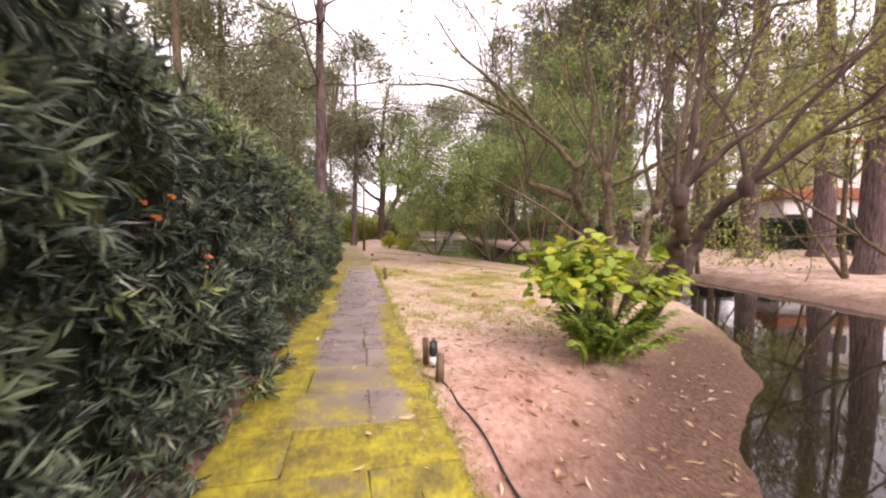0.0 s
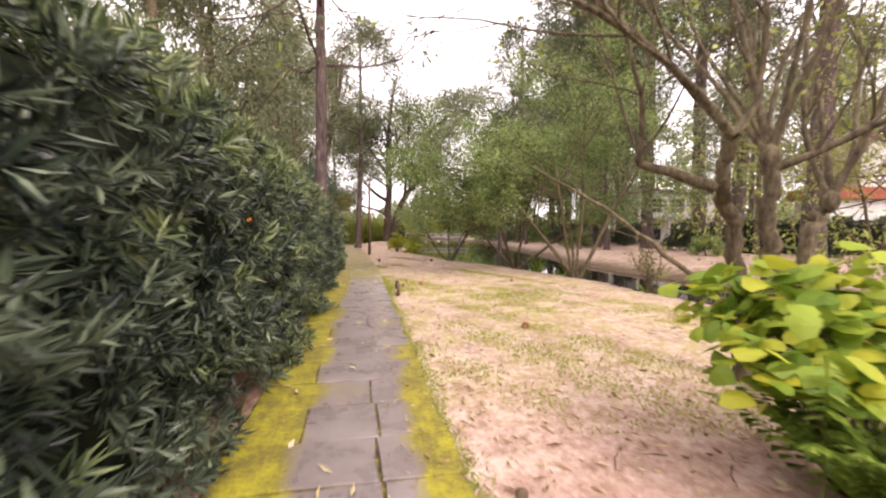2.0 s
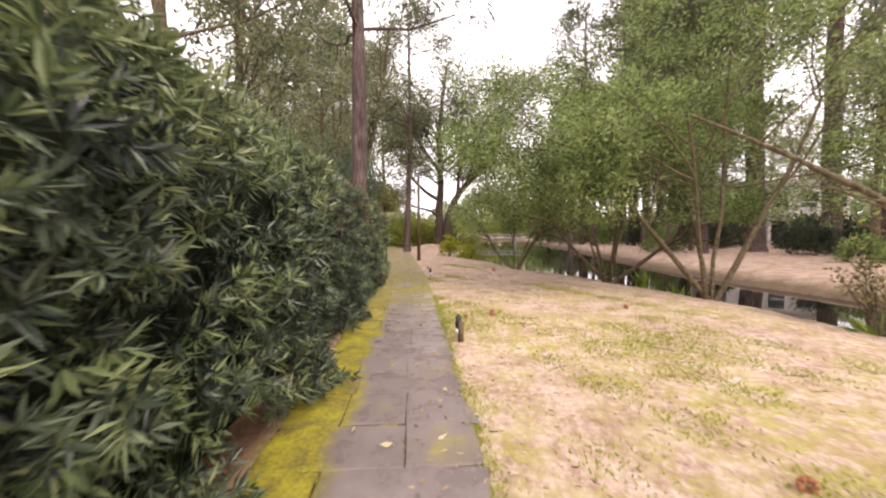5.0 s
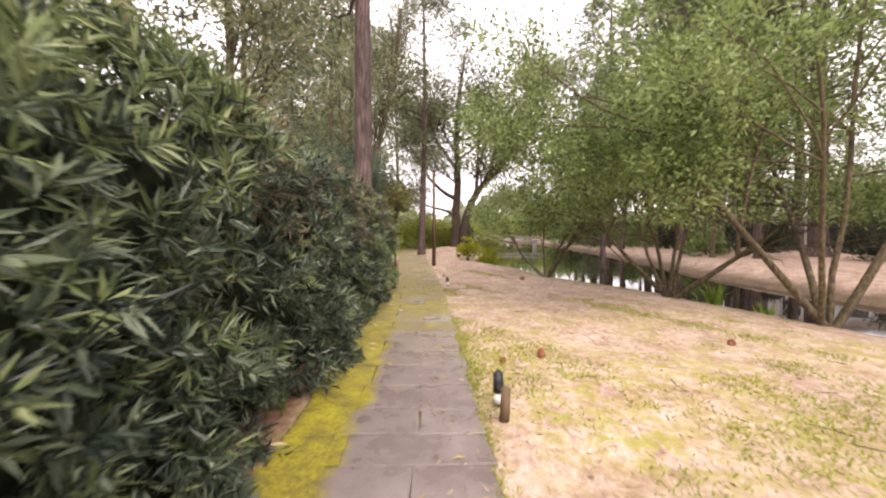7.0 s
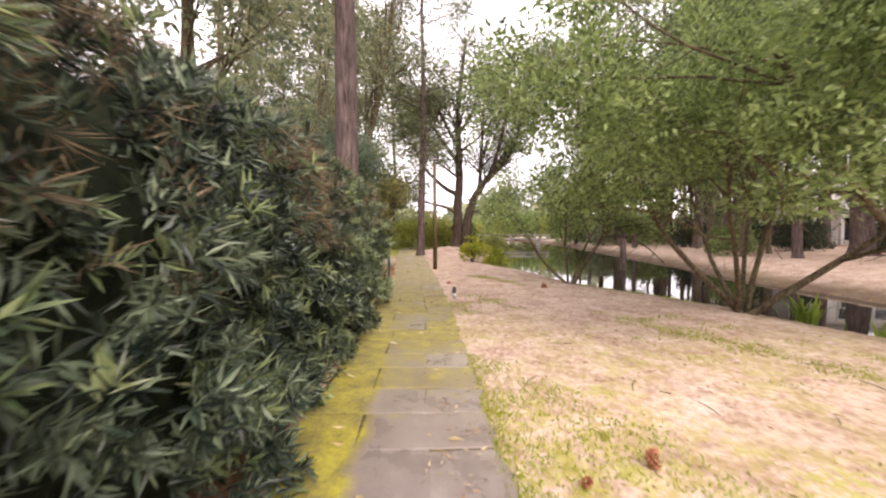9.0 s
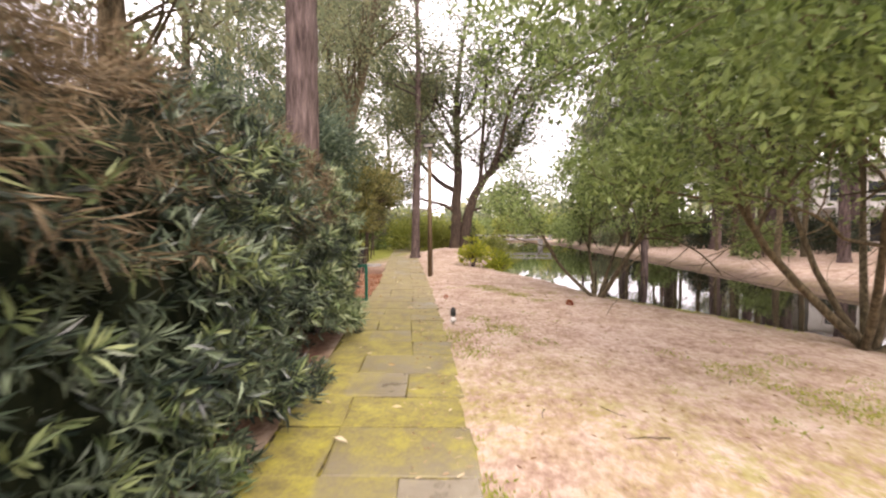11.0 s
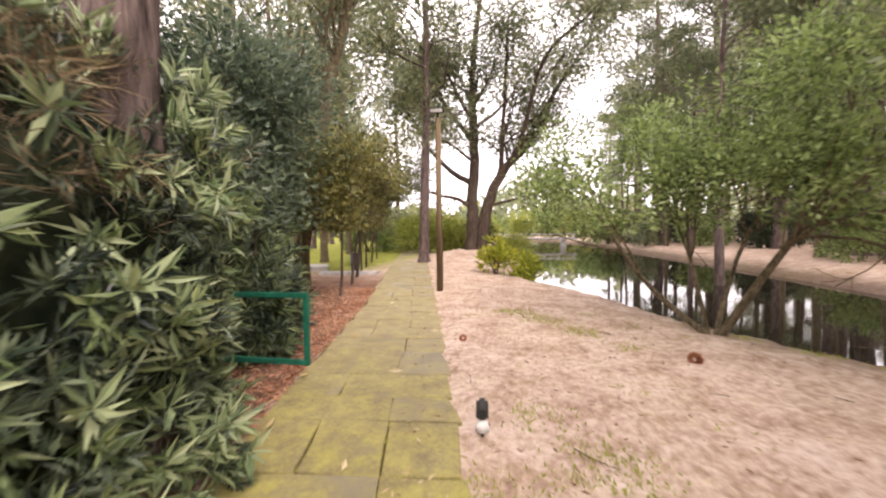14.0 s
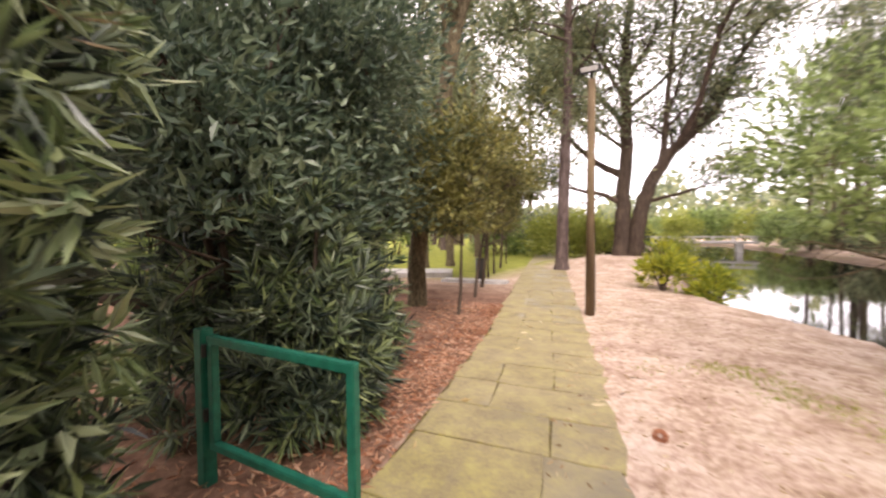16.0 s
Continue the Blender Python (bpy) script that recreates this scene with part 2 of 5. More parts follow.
M_slab = mat("mossy_slate", slab_build, 0.6, 0.5)
M_joint = mat("joint_moss", lambda nt, b: base(nt, b, ramp(nt, noise_tex(nt, 12, 5), [(0.40, (0.055, 0.042, 0.026)), (0.54, (0.13, 0.105, 0.035)), (0.66, (0.38, 0.33, 0.04))])), 0.95, 0.1)


def water_build(nt, b):
    b.inputs["Base Color"].default_value = (0.012, 0.011, 0.007, 1)
    b.inputs["IOR"].default_value = 1.33
    n = noise_tex(nt, 1.4, 3, 0.5, (1, 0.5, 1))
    bump(nt, b, n, 0.035, 0.1)


M_water = mat("dark_water", water_build, 0.03, 0.9)
# near-black stops put the shaded gaps of the hedge into leaf colour
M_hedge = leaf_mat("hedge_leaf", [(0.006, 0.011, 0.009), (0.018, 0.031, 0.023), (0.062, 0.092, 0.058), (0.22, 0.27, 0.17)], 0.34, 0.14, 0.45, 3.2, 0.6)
M_hedge_dry = leaf_mat("dry_hedge_leaf", [(0.085, 0.062, 0.038), (0.165, 0.122, 0.074), (0.26, 0.195, 0.12), (0.34, 0.265, 0.17)], 0.7, 0.2, 0.2)
# new leaves, and light on the hedge put into a paler leaf colour
M_young_lit = leaf_mat("young_lit_hedge_leaf", [(0.05, 0.08, 0.032), (0.12, 0.17, 0.07), (0.22, 0.28, 0.12), (0.34, 0.39, 0.19)], 0.36, 0.25, 0.45, 4.0, 0.4)
# pale broad leaves; the light falling on them is put into the colour
M_broad = leaf_mat("broad_hedge_leaf", [(0.10, 0.16, 0.075), (0.22, 0.29, 0.14), (0.36, 0.43, 0.24), (0.46, 0.50, 0.32)], 0.32, 0.25, 0.5, 4.0, 0.4)
M_yellow = leaf_mat("yellow_shrub_leaf", [(0.14, 0.19, 0.03), (0.32, 0.36, 0.04), (0.55, 0.54, 0.07)], 0.5, 0.4, 0.3)
# near-black colour that stands in for the shade between hedge leaves
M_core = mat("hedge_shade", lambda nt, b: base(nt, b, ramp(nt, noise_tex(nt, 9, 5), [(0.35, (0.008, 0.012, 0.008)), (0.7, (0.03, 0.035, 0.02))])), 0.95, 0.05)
M_fresh = leaf_mat("yellow_green_leaf", [(0.12, 0.21, 0.025), (0.22, 0.34, 0.04), (0.35, 0.45, 0.05), (0.58, 0.56, 0.06)], 0.5, 0.35, 0.35)
M_fern = leaf_mat("fern_green", [(0.08, 0.14, 0.018), (0.17, 0.26, 0.035), (0.31, 0.41, 0.07)], 0.5, 0.3)
M_bushy = leaf_mat("tree_leaf", [(0.060, 0.088, 0.030), (0.14, 0.195, 0.055), (0.25, 0.335, 0.10), (0.40, 0.50, 0.21)], 0.38, 0.48, 0.4, 1.6, 0.6)
# grey-green made paler: haze over the distant trees is put into the colour
M_euc = leaf_mat("grey_green_leaf", [(0.10, 0.13, 0.085), (0.18, 0.22, 0.13), (0.29, 0.33, 0.19), (0.40, 0.39, 0.21)], 0.5, 0.5, 0.4, 0.8, 0.5)
M_pine = leaf_mat("pine_needle", [(0.06, 0.08, 0.042), (0.11, 0.135, 0.065), (0.18, 0.20, 0.09)], 0.6, 0.25)
M_dark = leaf_mat("dark_tree_leaf", [(0.035, 0.058, 0.042), (0.085, 0.13, 0.085), (0.20, 0.25, 0.15)], 0.4, 0.3, 0.4, 1.6, 0.5)
M_under = leaf_mat("undergrowth_leaf", [(0.012, 0.02, 0.012), (0.03, 0.045, 0.025), (0.075, 0.09, 0.045)], 0.5, 0.2)
M_light = leaf_mat("light_shrub_leaf", [(0.20, 0.24, 0.05), (0.30, 0.34, 0.07), (0.42, 0.44, 0.12)], 0.5, 0.3)
M_bark = bark_mat("pine_bark", (0.026, 0.017, 0.016), (0.27, 0.20, 0.185), 17.0, (1, 1, 0.14), 0.09)
M_greybark = bark_mat("grey_bark", (0.030, 0.024, 0.016), (0.27, 0.215, 0.135), 22, (1, 1, 0.35), 0.02)
M_darkbark = bark_mat("dark_bark", (0.035, 0.025, 0.02), (0.15, 0.11, 0.085), 8, (1, 1, 0.25), 0.02)
M_wood = bark_mat("weathered_post", (0.085, 0.058, 0.036), (0.23, 0.165, 0.10), 14, (1, 1, 0.08), 0.006)


def plain(name, a, c, rough=0.6, scale=18, spec=0.4, metal=0.0):
    def build(nt, b):
        n = noise_tex(nt, scale, 5)
        base(nt, b, ramp(nt, n, [(0.35, a), (0.65, c)]))
        b.inputs["Metallic"].default_value = metal
        bump(nt, b, n, 0.15, 0.004)
    return mat(name, build, rough, spec)


M_green = plain("green_paint", (0.004, 0.085, 0.055), (0.010, 0.135, 0.088), 0.4)
M_black = plain("black_plastic", (0.012, 0.012, 0.012), (0.03, 0.028, 0.026), 0.45)
M_white = plain("white_plaster", (0.62, 0.60, 0.58), (0.78, 0.76, 0.74), 0.85, 3)
M_tile = plain("red_fascia", (0.26, 0.075, 0.04), (0.38, 0.13, 0.07), 0.75, 5)
M_glass = plain("dark_window", (0.02, 0.022, 0.025), (0.04, 0.045, 0.05), 0.08, 2, 0.6)
M_grey = plain("grey_concrete", (0.36, 0.34, 0.33), (0.52, 0.50, 0.48), 0.9, 4)
M_cone = plain("pine_cone", (0.26, 0.09, 0.05), (0.50, 0.22, 0.12), 0.8, 60)
M_purple = leaf_mat("purple_petal", [(0.10, 0.08, 0.40), (0.20, 0.16, 0.55)], 0.6, 0.3)
M_orange = leaf_mat("orange_petal", [(0.65, 0.16, 0.03), (0.75, 0.30, 0.08)], 0.6, 0.3)
M_straw = leaf_mat("dry_leaf", [(0.20, 0.11, 0.06), (0.36, 0.24, 0.13), (0.55, 0.42, 0.25), (0.62, 0.52, 0.36)], 0.8, 0.1, 0.2)
M_olive = leaf_mat("olive_leaf", [(0.06, 0.065, 0.024), (0.12, 0.125, 0.04), (0.21, 0.20, 0.06), (0.30, 0.28, 0.09)], 0.5, 0.25)
M_strap = leaf_mat("strap_leaf", [(0.03, 0.055, 0.014), (0.07, 0.115, 0.03), (0.13, 0.18, 0.05)], 0.4, 0.2)
M_russet = leaf_mat("russet_leaf", [(0.22, 0.085, 0.045), (0.42, 0.19, 0.11), (0.58, 0.32, 0.20), (0.64, 0.43, 0.31)], 0.85, 0.1, 0.15)
M_paleleaf = leaf_mat("pale_leaf", [(0.45, 0.33, 0.15), (0.62, 0.50, 0.28), (0.66, 0.58, 0.42)], 0.7, 0.1, 0.2)
M_whiteplastic = plain("white_plastic", (0.68, 0.67, 0.65), (0.80, 0.79, 0.77), 0.45)
M_blade = leaf_mat("thin_grass", [(0.22, 0.28, 0.025), (0.36, 0.42, 0.05), (0.52, 0.48, 0.15)], 0.6, 0.5)

# ---- mesh helpers ----


def mesh_of(name, verts, faces, material, smooth=False):
    me = bpy.data.meshes.new(name)
    v = np.asarray(verts, dtype=np.float32).reshape(-1, 3)
    f = np.asarray(faces, dtype=np.int32)
    k = f.shape[1]
    me.vertices.add(len(v))
    me.vertices.foreach_set("co", v.ravel())
    me.loops.add(f.size)
    me.loops.foreach_set("vertex_index", f.ravel())
    me.polygons.add(len(f))
    me.polygons.foreach_set("loop_start", np.arange(0, f.size, k, dtype=np.int32))
    me.polygons.foreach_set("use_smooth", np.full(len(f), smooth))
    me.update(calc_edges=True)
    me.materials.append(material)
    return me


def child(name, me, parent, label=""):
    ob = new(name, me)
    ob.parent = parent
    return tagged(ob, label)


def part(name, bm, material, parent, label="", smooth=False):
    me = bpy.data.meshes.new(name)
    bmesh.ops.recalc_face_normals(bm, faces=bm.faces)
    for f in bm.faces:
        f.smooth = smooth
    bm.to_mesh(me)
    bm.free()
    me.materials.append(material)
    return child(name, me, parent, label)


def thing(name, x, y, z, label, category, group="", turn=0.0):
    ob = new(name)
    ob.matrix_basis = pose(x, y, z, 0, 0, turn)
    return tagged(ob, label, category, group)


def box_bm(w, d, h, m=None, bevel=0.0, bm=None):
    bm = bm or bmesh.new()
    got = bmesh.ops.create_cube(bm, size=1, matrix=(m or Matrix()) @ Matrix.Diagonal((w, d, h, 1)))
    if bevel:
        es = {e for v in got["verts"] for e in v.link_edges}
        bmesh.ops.bevel(bm, geom=list(es), offset=bevel, segments=2, affect="EDGES")
    return bm


def cyl_bm(r, h, m=None, sides=14, r2=None, bevel=0.0):
    bm = bmesh.new()
    bmesh.ops.create_cone(bm, cap_ends=True, segments=sides, radius1=r, radius2=r if r2 is None else r2, depth=h, matrix=(m or Matrix()) @ Matrix.Translation((0, 0, h / 2)))
    if bevel:
        bmesh.ops.bevel(bm, geom=[e for e in bm.edges if len(e.link_faces) == 2 and any(len(f.verts) > 4 for f in e.link_faces)], offset=bevel, segments=2, affect="EDGES")
    return bm


class Tubes:
    """Tapered limbs gathered into one mesh."""

    def __init__(self):
        self.v, self.f, self.n = [], [], 0

    def add(self, pts, radii, sides=7):
        pts = np.asarray(pts, float)
        d = np.gradient(pts, axis=0)
        d /= np.linalg.norm(d, axis=1)[:, None] + 1e-9
        ref = np.array([0.31, 0.17, 0.93]) if abs(d[0, 2]) < 0.8 else np.array([1.0, 0.1, 0.05])
        a = np.cross(d, ref)
        a /= np.linalg.norm(a, axis=1)[:, None] + 1e-9
        c = np.cross(d, a)
        th = np.linspace(0, 2 * np.pi, sides, endpoint=False)
        ring = np.cos(th)[None, :, None] * a[:, None] + np.sin(th)[None, :, None] * c[:, None]
        self.v.append((pts[:, None] + ring * np.asarray(radii)[:, None, None]).reshape(-1, 3))
        k = np.arange(len(pts) - 1)[:, None] * sides
        j = np.arange(sides)[None, :]
        q = np.stack([k + j, k + (j + 1) % sides, k + sides + (j + 1) % sides, k + sides + j], -1).reshape(-1, 4)
        self.f.append(q + self.n)
        self.n += len(pts) * sides

    def mesh(self, name, material):
        return mesh_of(name, np.concatenate(self.v), np.concatenate(self.f), material, True)


def unit(a):
    return a / (np.linalg.norm(a, axis=-1, keepdims=True) + 1e-9)


def leaves(rng, at, way, length, width, fold=0.25):
    """Folded pointed leaves: two triangles each, on the points at, along way."""
    n = len(at)
    way = unit(way)
    side = unit(np.cross(way, rng.normal(size=(n, 3))))
    up = np.cross(side, way)
    l = (length * rng.uniform(0.7, 1.25, n))[:, None]
    w = (width * rng.uniform(0.7, 1.25, n))[:, None] / 2
    mid = at + way * l * 0.45
    v = np.stack([at, mid + side * w + up * w * fold, at + way * l - up * l * 0.08, mid - side * w + up * w * fold], 1).reshape(-1, 3)
    k = np.arange(n)[:, None] * 4
    f = np.concatenate([k + np.array([[0, 1, 2]]), k + np.array([[0, 2, 3]])], 1).reshape(-1, 3)
    return v, f


def grow(rng, tubes, tips, p, d, length, r, level, spec):
    n = spec["segs"]
    pts, way = [np.array(p, float)], np.array(d, float)
    for k in range(n):
        way = unit(way + rng.normal(size=3) * spec["wobble"] * (0.45 if level == 0 else 1.0) + np.array([0, 0, spec["up"]]))
        pts.append(pts[-1] + way * length / n)
    rr = np.linspace(r, r * spec["taper"], n + 1)
    tubes.add(pts, rr, 8 if level == 0 else 5 if level == 1 else 3)
    kids = spec["kids"]
    if level >= len(kids):
        tips.append((pts[-1], way))
        tips.append((pts[n // 2], way))
        return
    for k in range(kids[level]):
        u = rng.uniform(spec["from"][min(level, len(spec["from"]) - 1)], 1.0)
        i = min(int(u * n), n - 1)
        q = pts[i] + (pts[i + 1] - pts[i]) * (u * n - i)
        side = unit(np.cross(way, rng.normal(size=3)))
        ang = radians(rng.uniform(*spec["angle"]))
        nd = unit(way * math.cos(ang) + side * math.sin(ang))
        grow(rng, tubes, tips, q, nd, length * rng.uniform(*spec["ratio"]), max(rr[i] * spec.get("thin", 0.62), 0.006), level + 1, spec)
    if level > 0:
        tips.append((pts[-1], way))


def crown(rng, tips, each, spread, length, width, droop=0.0, outward=0.6, base_at=None, low=0.0):
    at = np.repeat(np.array([t[0] for t in tips]), each, 0)
    way = np.repeat(np.array([t[1] for t in tips]), each, 0)
    off = rng.normal(size=at.shape) * spread * np.array([1.1, 1.1, 0.7])
    if base_at is not None:
        p = at + off + np.array(base_at)
        clear = (p[:, 2] > 2.9) | (p[:, 0] > path_right(p[:, 1]) + 1.3) | (p[:, 0] < path_right(p[:, 1]) - path_width(p[:, 1]) - 0.3)
        clear &= (at + off)[:, 2] > low
        at, way, off = at[clear], way[clear], off[clear]
    dirs = unit(off) * outward + way * 0.5 + rng.normal(size=at.shape) * 0.4 + np.array([0, 0, -droop])
    return leaves(rng, at + off, dirs, length, width)


# ---- the lie of the land ----
NEAR_Y = [-60, -8, 0, 2.1, 3, 4.4, 6, 8, 9.8, 11.7, 14, 16, 18.3, 19.6, 20.8, 22.3, 24.4, 26.2, 27.4, 30, 36, 50, 70]
NEAR_X = [1.0, 1.2, 1.5, 1.8, 2.3, 3.4, 4.2, 4.8, 5.1, 4.7, 4.2, 3.3, 2.3, 1.4, 0.3, -0.6, -1.3, -2.3, -3.1, -3.6, -4.0, -4.5, -6]
FAR_Y = [-60, -10, 8, 14, 17, 20.7, 25, 34, 45, 70]
FAR_X = [10.5, 10.5, 9.3, 8.8, 8.1, 7.0, 6.2, 5.9, 5.2, 3.0]
RIGHT_Y = [-12, 1.9, 5.8, 9.5, 13, 16, 20.8, 22.4, 29.5, 45]
RIGHT_X = [3.4, 0.12, -0.78, -1.63, -2.42, -3.1, -4.34, -4.77, -6.75, -11.1]


def path_right(y):
    return np.interp(y, RIGHT_Y, RIGHT_X)


def path_width(y):
    return np.interp(y, [0, 8, 14, 18, 22, 30], [1.40, 1.38, 1.36, 1.42, 1.36, 1.5])


def land(x, y):
    """Height of the ground."""
    x, y = np.asarray(x, float), np.asarray(y, float)
    a, c = x - np.interp(y, NEAR_Y, NEAR_X), np.interp(y, FAR_Y, FAR_X) - x
    fade = np.clip((78 - y) / 12, 0, 1) * np.clip((y + 55) / 12, 0, 1)
    wob = 0.05 * np.sin(x * 1.1 + y * 1.7) + 0.025 * np.sin(y * 7.1 - x * 4.0)
    zn = np.interp(a + wob, [-3.0, -1.2, 0, 0.35, 0.8, 2.0], [0, -0.03, -0.14, -0.42, -0.65, -1.0])
    soft = np.interp(a + wob, [-1.9, -1.2, -0.5, 0.12, 0.7, 2.0], [0, -0.07, -0.25, -0.43, -0.64, -1.0])
    s = np.clip((6.5 - y) / 2.5, 0, 1)
    zn = zn * (1 - s) + soft * s
    zf = np.interp(c + wob, [-9, -3.5, -1.6, -0.7, -0.12, 0.06, 0.6, 2.0], [0.25, 0.14, -0.02, -0.18, -0.34, -0.45, -0.65, -1.0])
    mound = 0.45 * np.exp(-(((x + 5.4) / 2.6) ** 2 + ((y - 35.6) / 3.2) ** 2) ** 1.5)
    return mound + np.where(a < (np.interp(y, FAR_Y, FAR_X) - np.interp(y, NEAR_Y, NEAR_X)) / 2, zn, zf) * fade


def gz(x, y):
    return float(land(x, y))


def build_ground():
    def axis(lo, hi, a, c, fine):
        out = [np.arange(a, c, fine)]
        g = np.array([0.3, 0.8, 1.6, 3, 5, 8, 12, 18, 26, 38, 55, 80, 120, 180, 300, 500, 900])
        return np.concatenate([(a - g)[::-1], out[0], c + g])
    xs, ys = axis(0, 0, -8, 12, 0.16), axis(0, 0, -3, 34, 0.16)
    X, Y = np.meshgrid(xs, ys)
    Z = land(X, Y)
    near = (np.abs(X - 2) < 10) & (np.abs(Y - 15) < 19)
    rng = np.random.default_rng(5)
    Z = Z + near * (0.012 * np.sin(X * 3.1 + 1.3 * np.sin(Y * 2.2)) * np.sin(Y * 2.7 + X) + rng.normal(size=X.shape) * 0.004)
    # the path lies flush
    r = path_right(Y)
    on = (X < r + 0.10) & (X > r - path_width(Y) - 0.10) & near
    Z = np.where(on, -0.012, Z)
    nx, ny = len(xs), len(ys)
    k = np.arange(nx * ny).reshape(ny, nx)
    f = np.stack([k[:-1, :-1], k[:-1, 1:], k[1:, 1:], k[1:, :-1]], -1).reshape(-1, 4)
    g = new("ground", mesh_of("ground", np.stack([X, Y, Z], -1).reshape(-1, 3), f, M_ground, True))
    tagged(g, "pale sandy ground with yellowing moss and needle litter", "ground", kind="structure")
    yy = np.linspace(-20, 76, 60)
    a, c = np.interp(yy, NEAR_Y, NEAR_X) - 1.5, np.interp(yy, FAR_Y, FAR_X) + 1.5
    v = np.concatenate([np.stack([a, yy, np.full(60, -0.42)], -1), np.stack([c, yy, np.full(60, -0.42)], -1)])
    i = np.arange(59)[:, None]
    w = new("water", mesh_of("water", v, i + np.array([[0, 60, 61, 1]]), M_water))
    tagged(w, "dark still stream water mirroring trees and sky", "water", kind="structure")


build_ground()

# ---- hedge ----


def sprigs(rng, at, way, count, length, width, flare=0.9):
    """Rosettes of strap leaves round short shoots."""
    n = len(at)
    way = unit(way)
    a = np.repeat(at, count, 0)
    w = np.repeat(way, count, 0)
    u = rng.uniform(0, 1, n * count)[:, None]
    r = unit(np.cross(w, rng.normal(size=w.shape)))
    return leaves(rng, a + w * u * length * 0.9, w * (0.35 + u * 0.7) + r * flare, length, width, 0.3)


def hedge(name, ys, depth, height, label, seed, density=285, dry_from=9.0):
    rng = np.random.default_rng(seed)
    y0, y1 = ys
    top = thing(name, 0, 0, 0, label, "hedge")

    def face(y):
        return path_right(y) - path_width(y) - 0.10

    # near-black core: the shade inside the hedge is put into its colour
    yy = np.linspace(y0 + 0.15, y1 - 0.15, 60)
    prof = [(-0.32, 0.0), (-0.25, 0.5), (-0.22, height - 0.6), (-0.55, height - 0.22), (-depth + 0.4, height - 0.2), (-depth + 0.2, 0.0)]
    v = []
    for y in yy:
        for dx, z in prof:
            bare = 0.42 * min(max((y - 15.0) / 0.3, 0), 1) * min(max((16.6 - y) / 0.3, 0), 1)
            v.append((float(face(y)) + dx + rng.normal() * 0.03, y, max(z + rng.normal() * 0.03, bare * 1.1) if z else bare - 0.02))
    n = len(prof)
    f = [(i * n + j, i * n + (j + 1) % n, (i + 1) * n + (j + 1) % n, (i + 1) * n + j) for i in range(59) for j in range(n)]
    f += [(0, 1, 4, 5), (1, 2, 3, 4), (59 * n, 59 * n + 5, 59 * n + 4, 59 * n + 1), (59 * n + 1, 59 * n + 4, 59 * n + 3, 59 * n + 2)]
    child("twig_core", mesh_of("twig_core", v, f, M_core), top, "near-black core that paints the shade inside the hedge")
    length = y1 - y0

    def bulge(y, z):
        return 0.11 * np.sin(y * 2.3 + 1.7 * np.sin(z * 2)) + 0.13 * np.sin(y * 5.1 + z * 4) * np.sin(z * 5.2 - y * 2.1 + 1) + 0.08 * np.sin(z * 9.3 - y * 6) * np.sin(y * 10.7 + z * 3)

    m = int(length * height * density)
    y = rng.uniform(y0, y1, m)
    z = rng.uniform(0.02, height, m)
    over = np.clip((z - height + 0.55) / 0.55, 0, 1)
    x = face(y) + bulge(y, z) * 1.0 - 0.10 - 0.55 * over ** 2 + rng.normal(size=m) * 0.07 + 0.30 * np.clip(0.35 - z, 0, 1)
    at = np.stack([x, y, z], -1)
    gap = bulge(y, z) + rng.normal(size=m) * 0.05 < -0.10
    at[:, 0] -= 0.12 * gap
    way = np.stack([np.ones(m), rng.normal(size=m) * 0.5, 0.35 + over * 1.2 + rng.normal(size=m) * 0.5], -1)
    knot = np.sin(y * 6.1 + 2.2 * np.sin(z * 3.7)) * np.sin(z * 7.3 + 1.9 * np.sin(y * 3.3)) + 0.7 * np.sin(y * 13.7 - z * 5.1) * np.sin(z * 12.1 + y * 4.3)
    keep = (knot + rng.normal(size=m) * 0.22 > -0.22) | (rng.uniform(size=m) < 0.10)
    at[:, 0] += 0.05 * np.clip(knot, -1, 1)
    at, way = at[keep], way[keep]
    m2 = int(length * depth * density * 0.55)
    y2 = rng.uniform(y0, y1, m2)
    x2 = face(y2) - rng.uniform(0.4, depth, m2)
    z2 = height - 0.05 + 0.16 * np.sin(y2 * 1.9 + x2 * 3) * rng.uniform(0, 1, m2) + 0.06 * rng.normal(size=m2)
    at2 = np.stack([x2, y2, z2], -1)
    way2 = np.stack([0.3 + rng.normal(size=m2) * 0.5, rng.normal(size=m2) * 0.5, np.ones(m2)], -1)
    ends = []
    for ye, s in ((y0, -1), (y1, 1)):
        m3 = int(depth * height * density * 0.8)
        ends.append((np.stack([float(face(ye)) - rng.uniform(0.1, depth, m3), ye + s * (-0.1 + 0.08 * rng.normal(size=m3)), rng.uniform(0, height, m3)], -1),
                     np.stack([rng.normal(size=m3) * 0.5, np.full(m3, float(s)), 0.3 + rng.normal(size=m3) * 0.5], -1)))
    at = np.concatenate([at, at2] + [e[0] for e in ends])
    way = np.concatenate([way, way2] + [e[1] for e in ends])
    thin = (at[:, 1] > 15.1) & (at[:, 1] < 16.5) & (at[:, 2] < 0.42 + 0.15 * np.sin(at[:, 1] * 7)) & (rng.uniform(size=len(at)) < 0.8)
    at, way = at[~thin], way[~thin]
    tb = Tubes()
    for k in range(26):
        y = rng.uniform(14.9, 16.7)
        x = float(face(y)) - rng.uniform(0.25, 1.1)
        tb.add([(x, y, -0.03), (x + rng.normal() * 0.05, y + rng.normal() * 0.05, 0.4), (x + rng.normal() * 0.12, y + rng.normal() * 0.12, 0.95)], [0.032, 0.024, 0.016], 7)
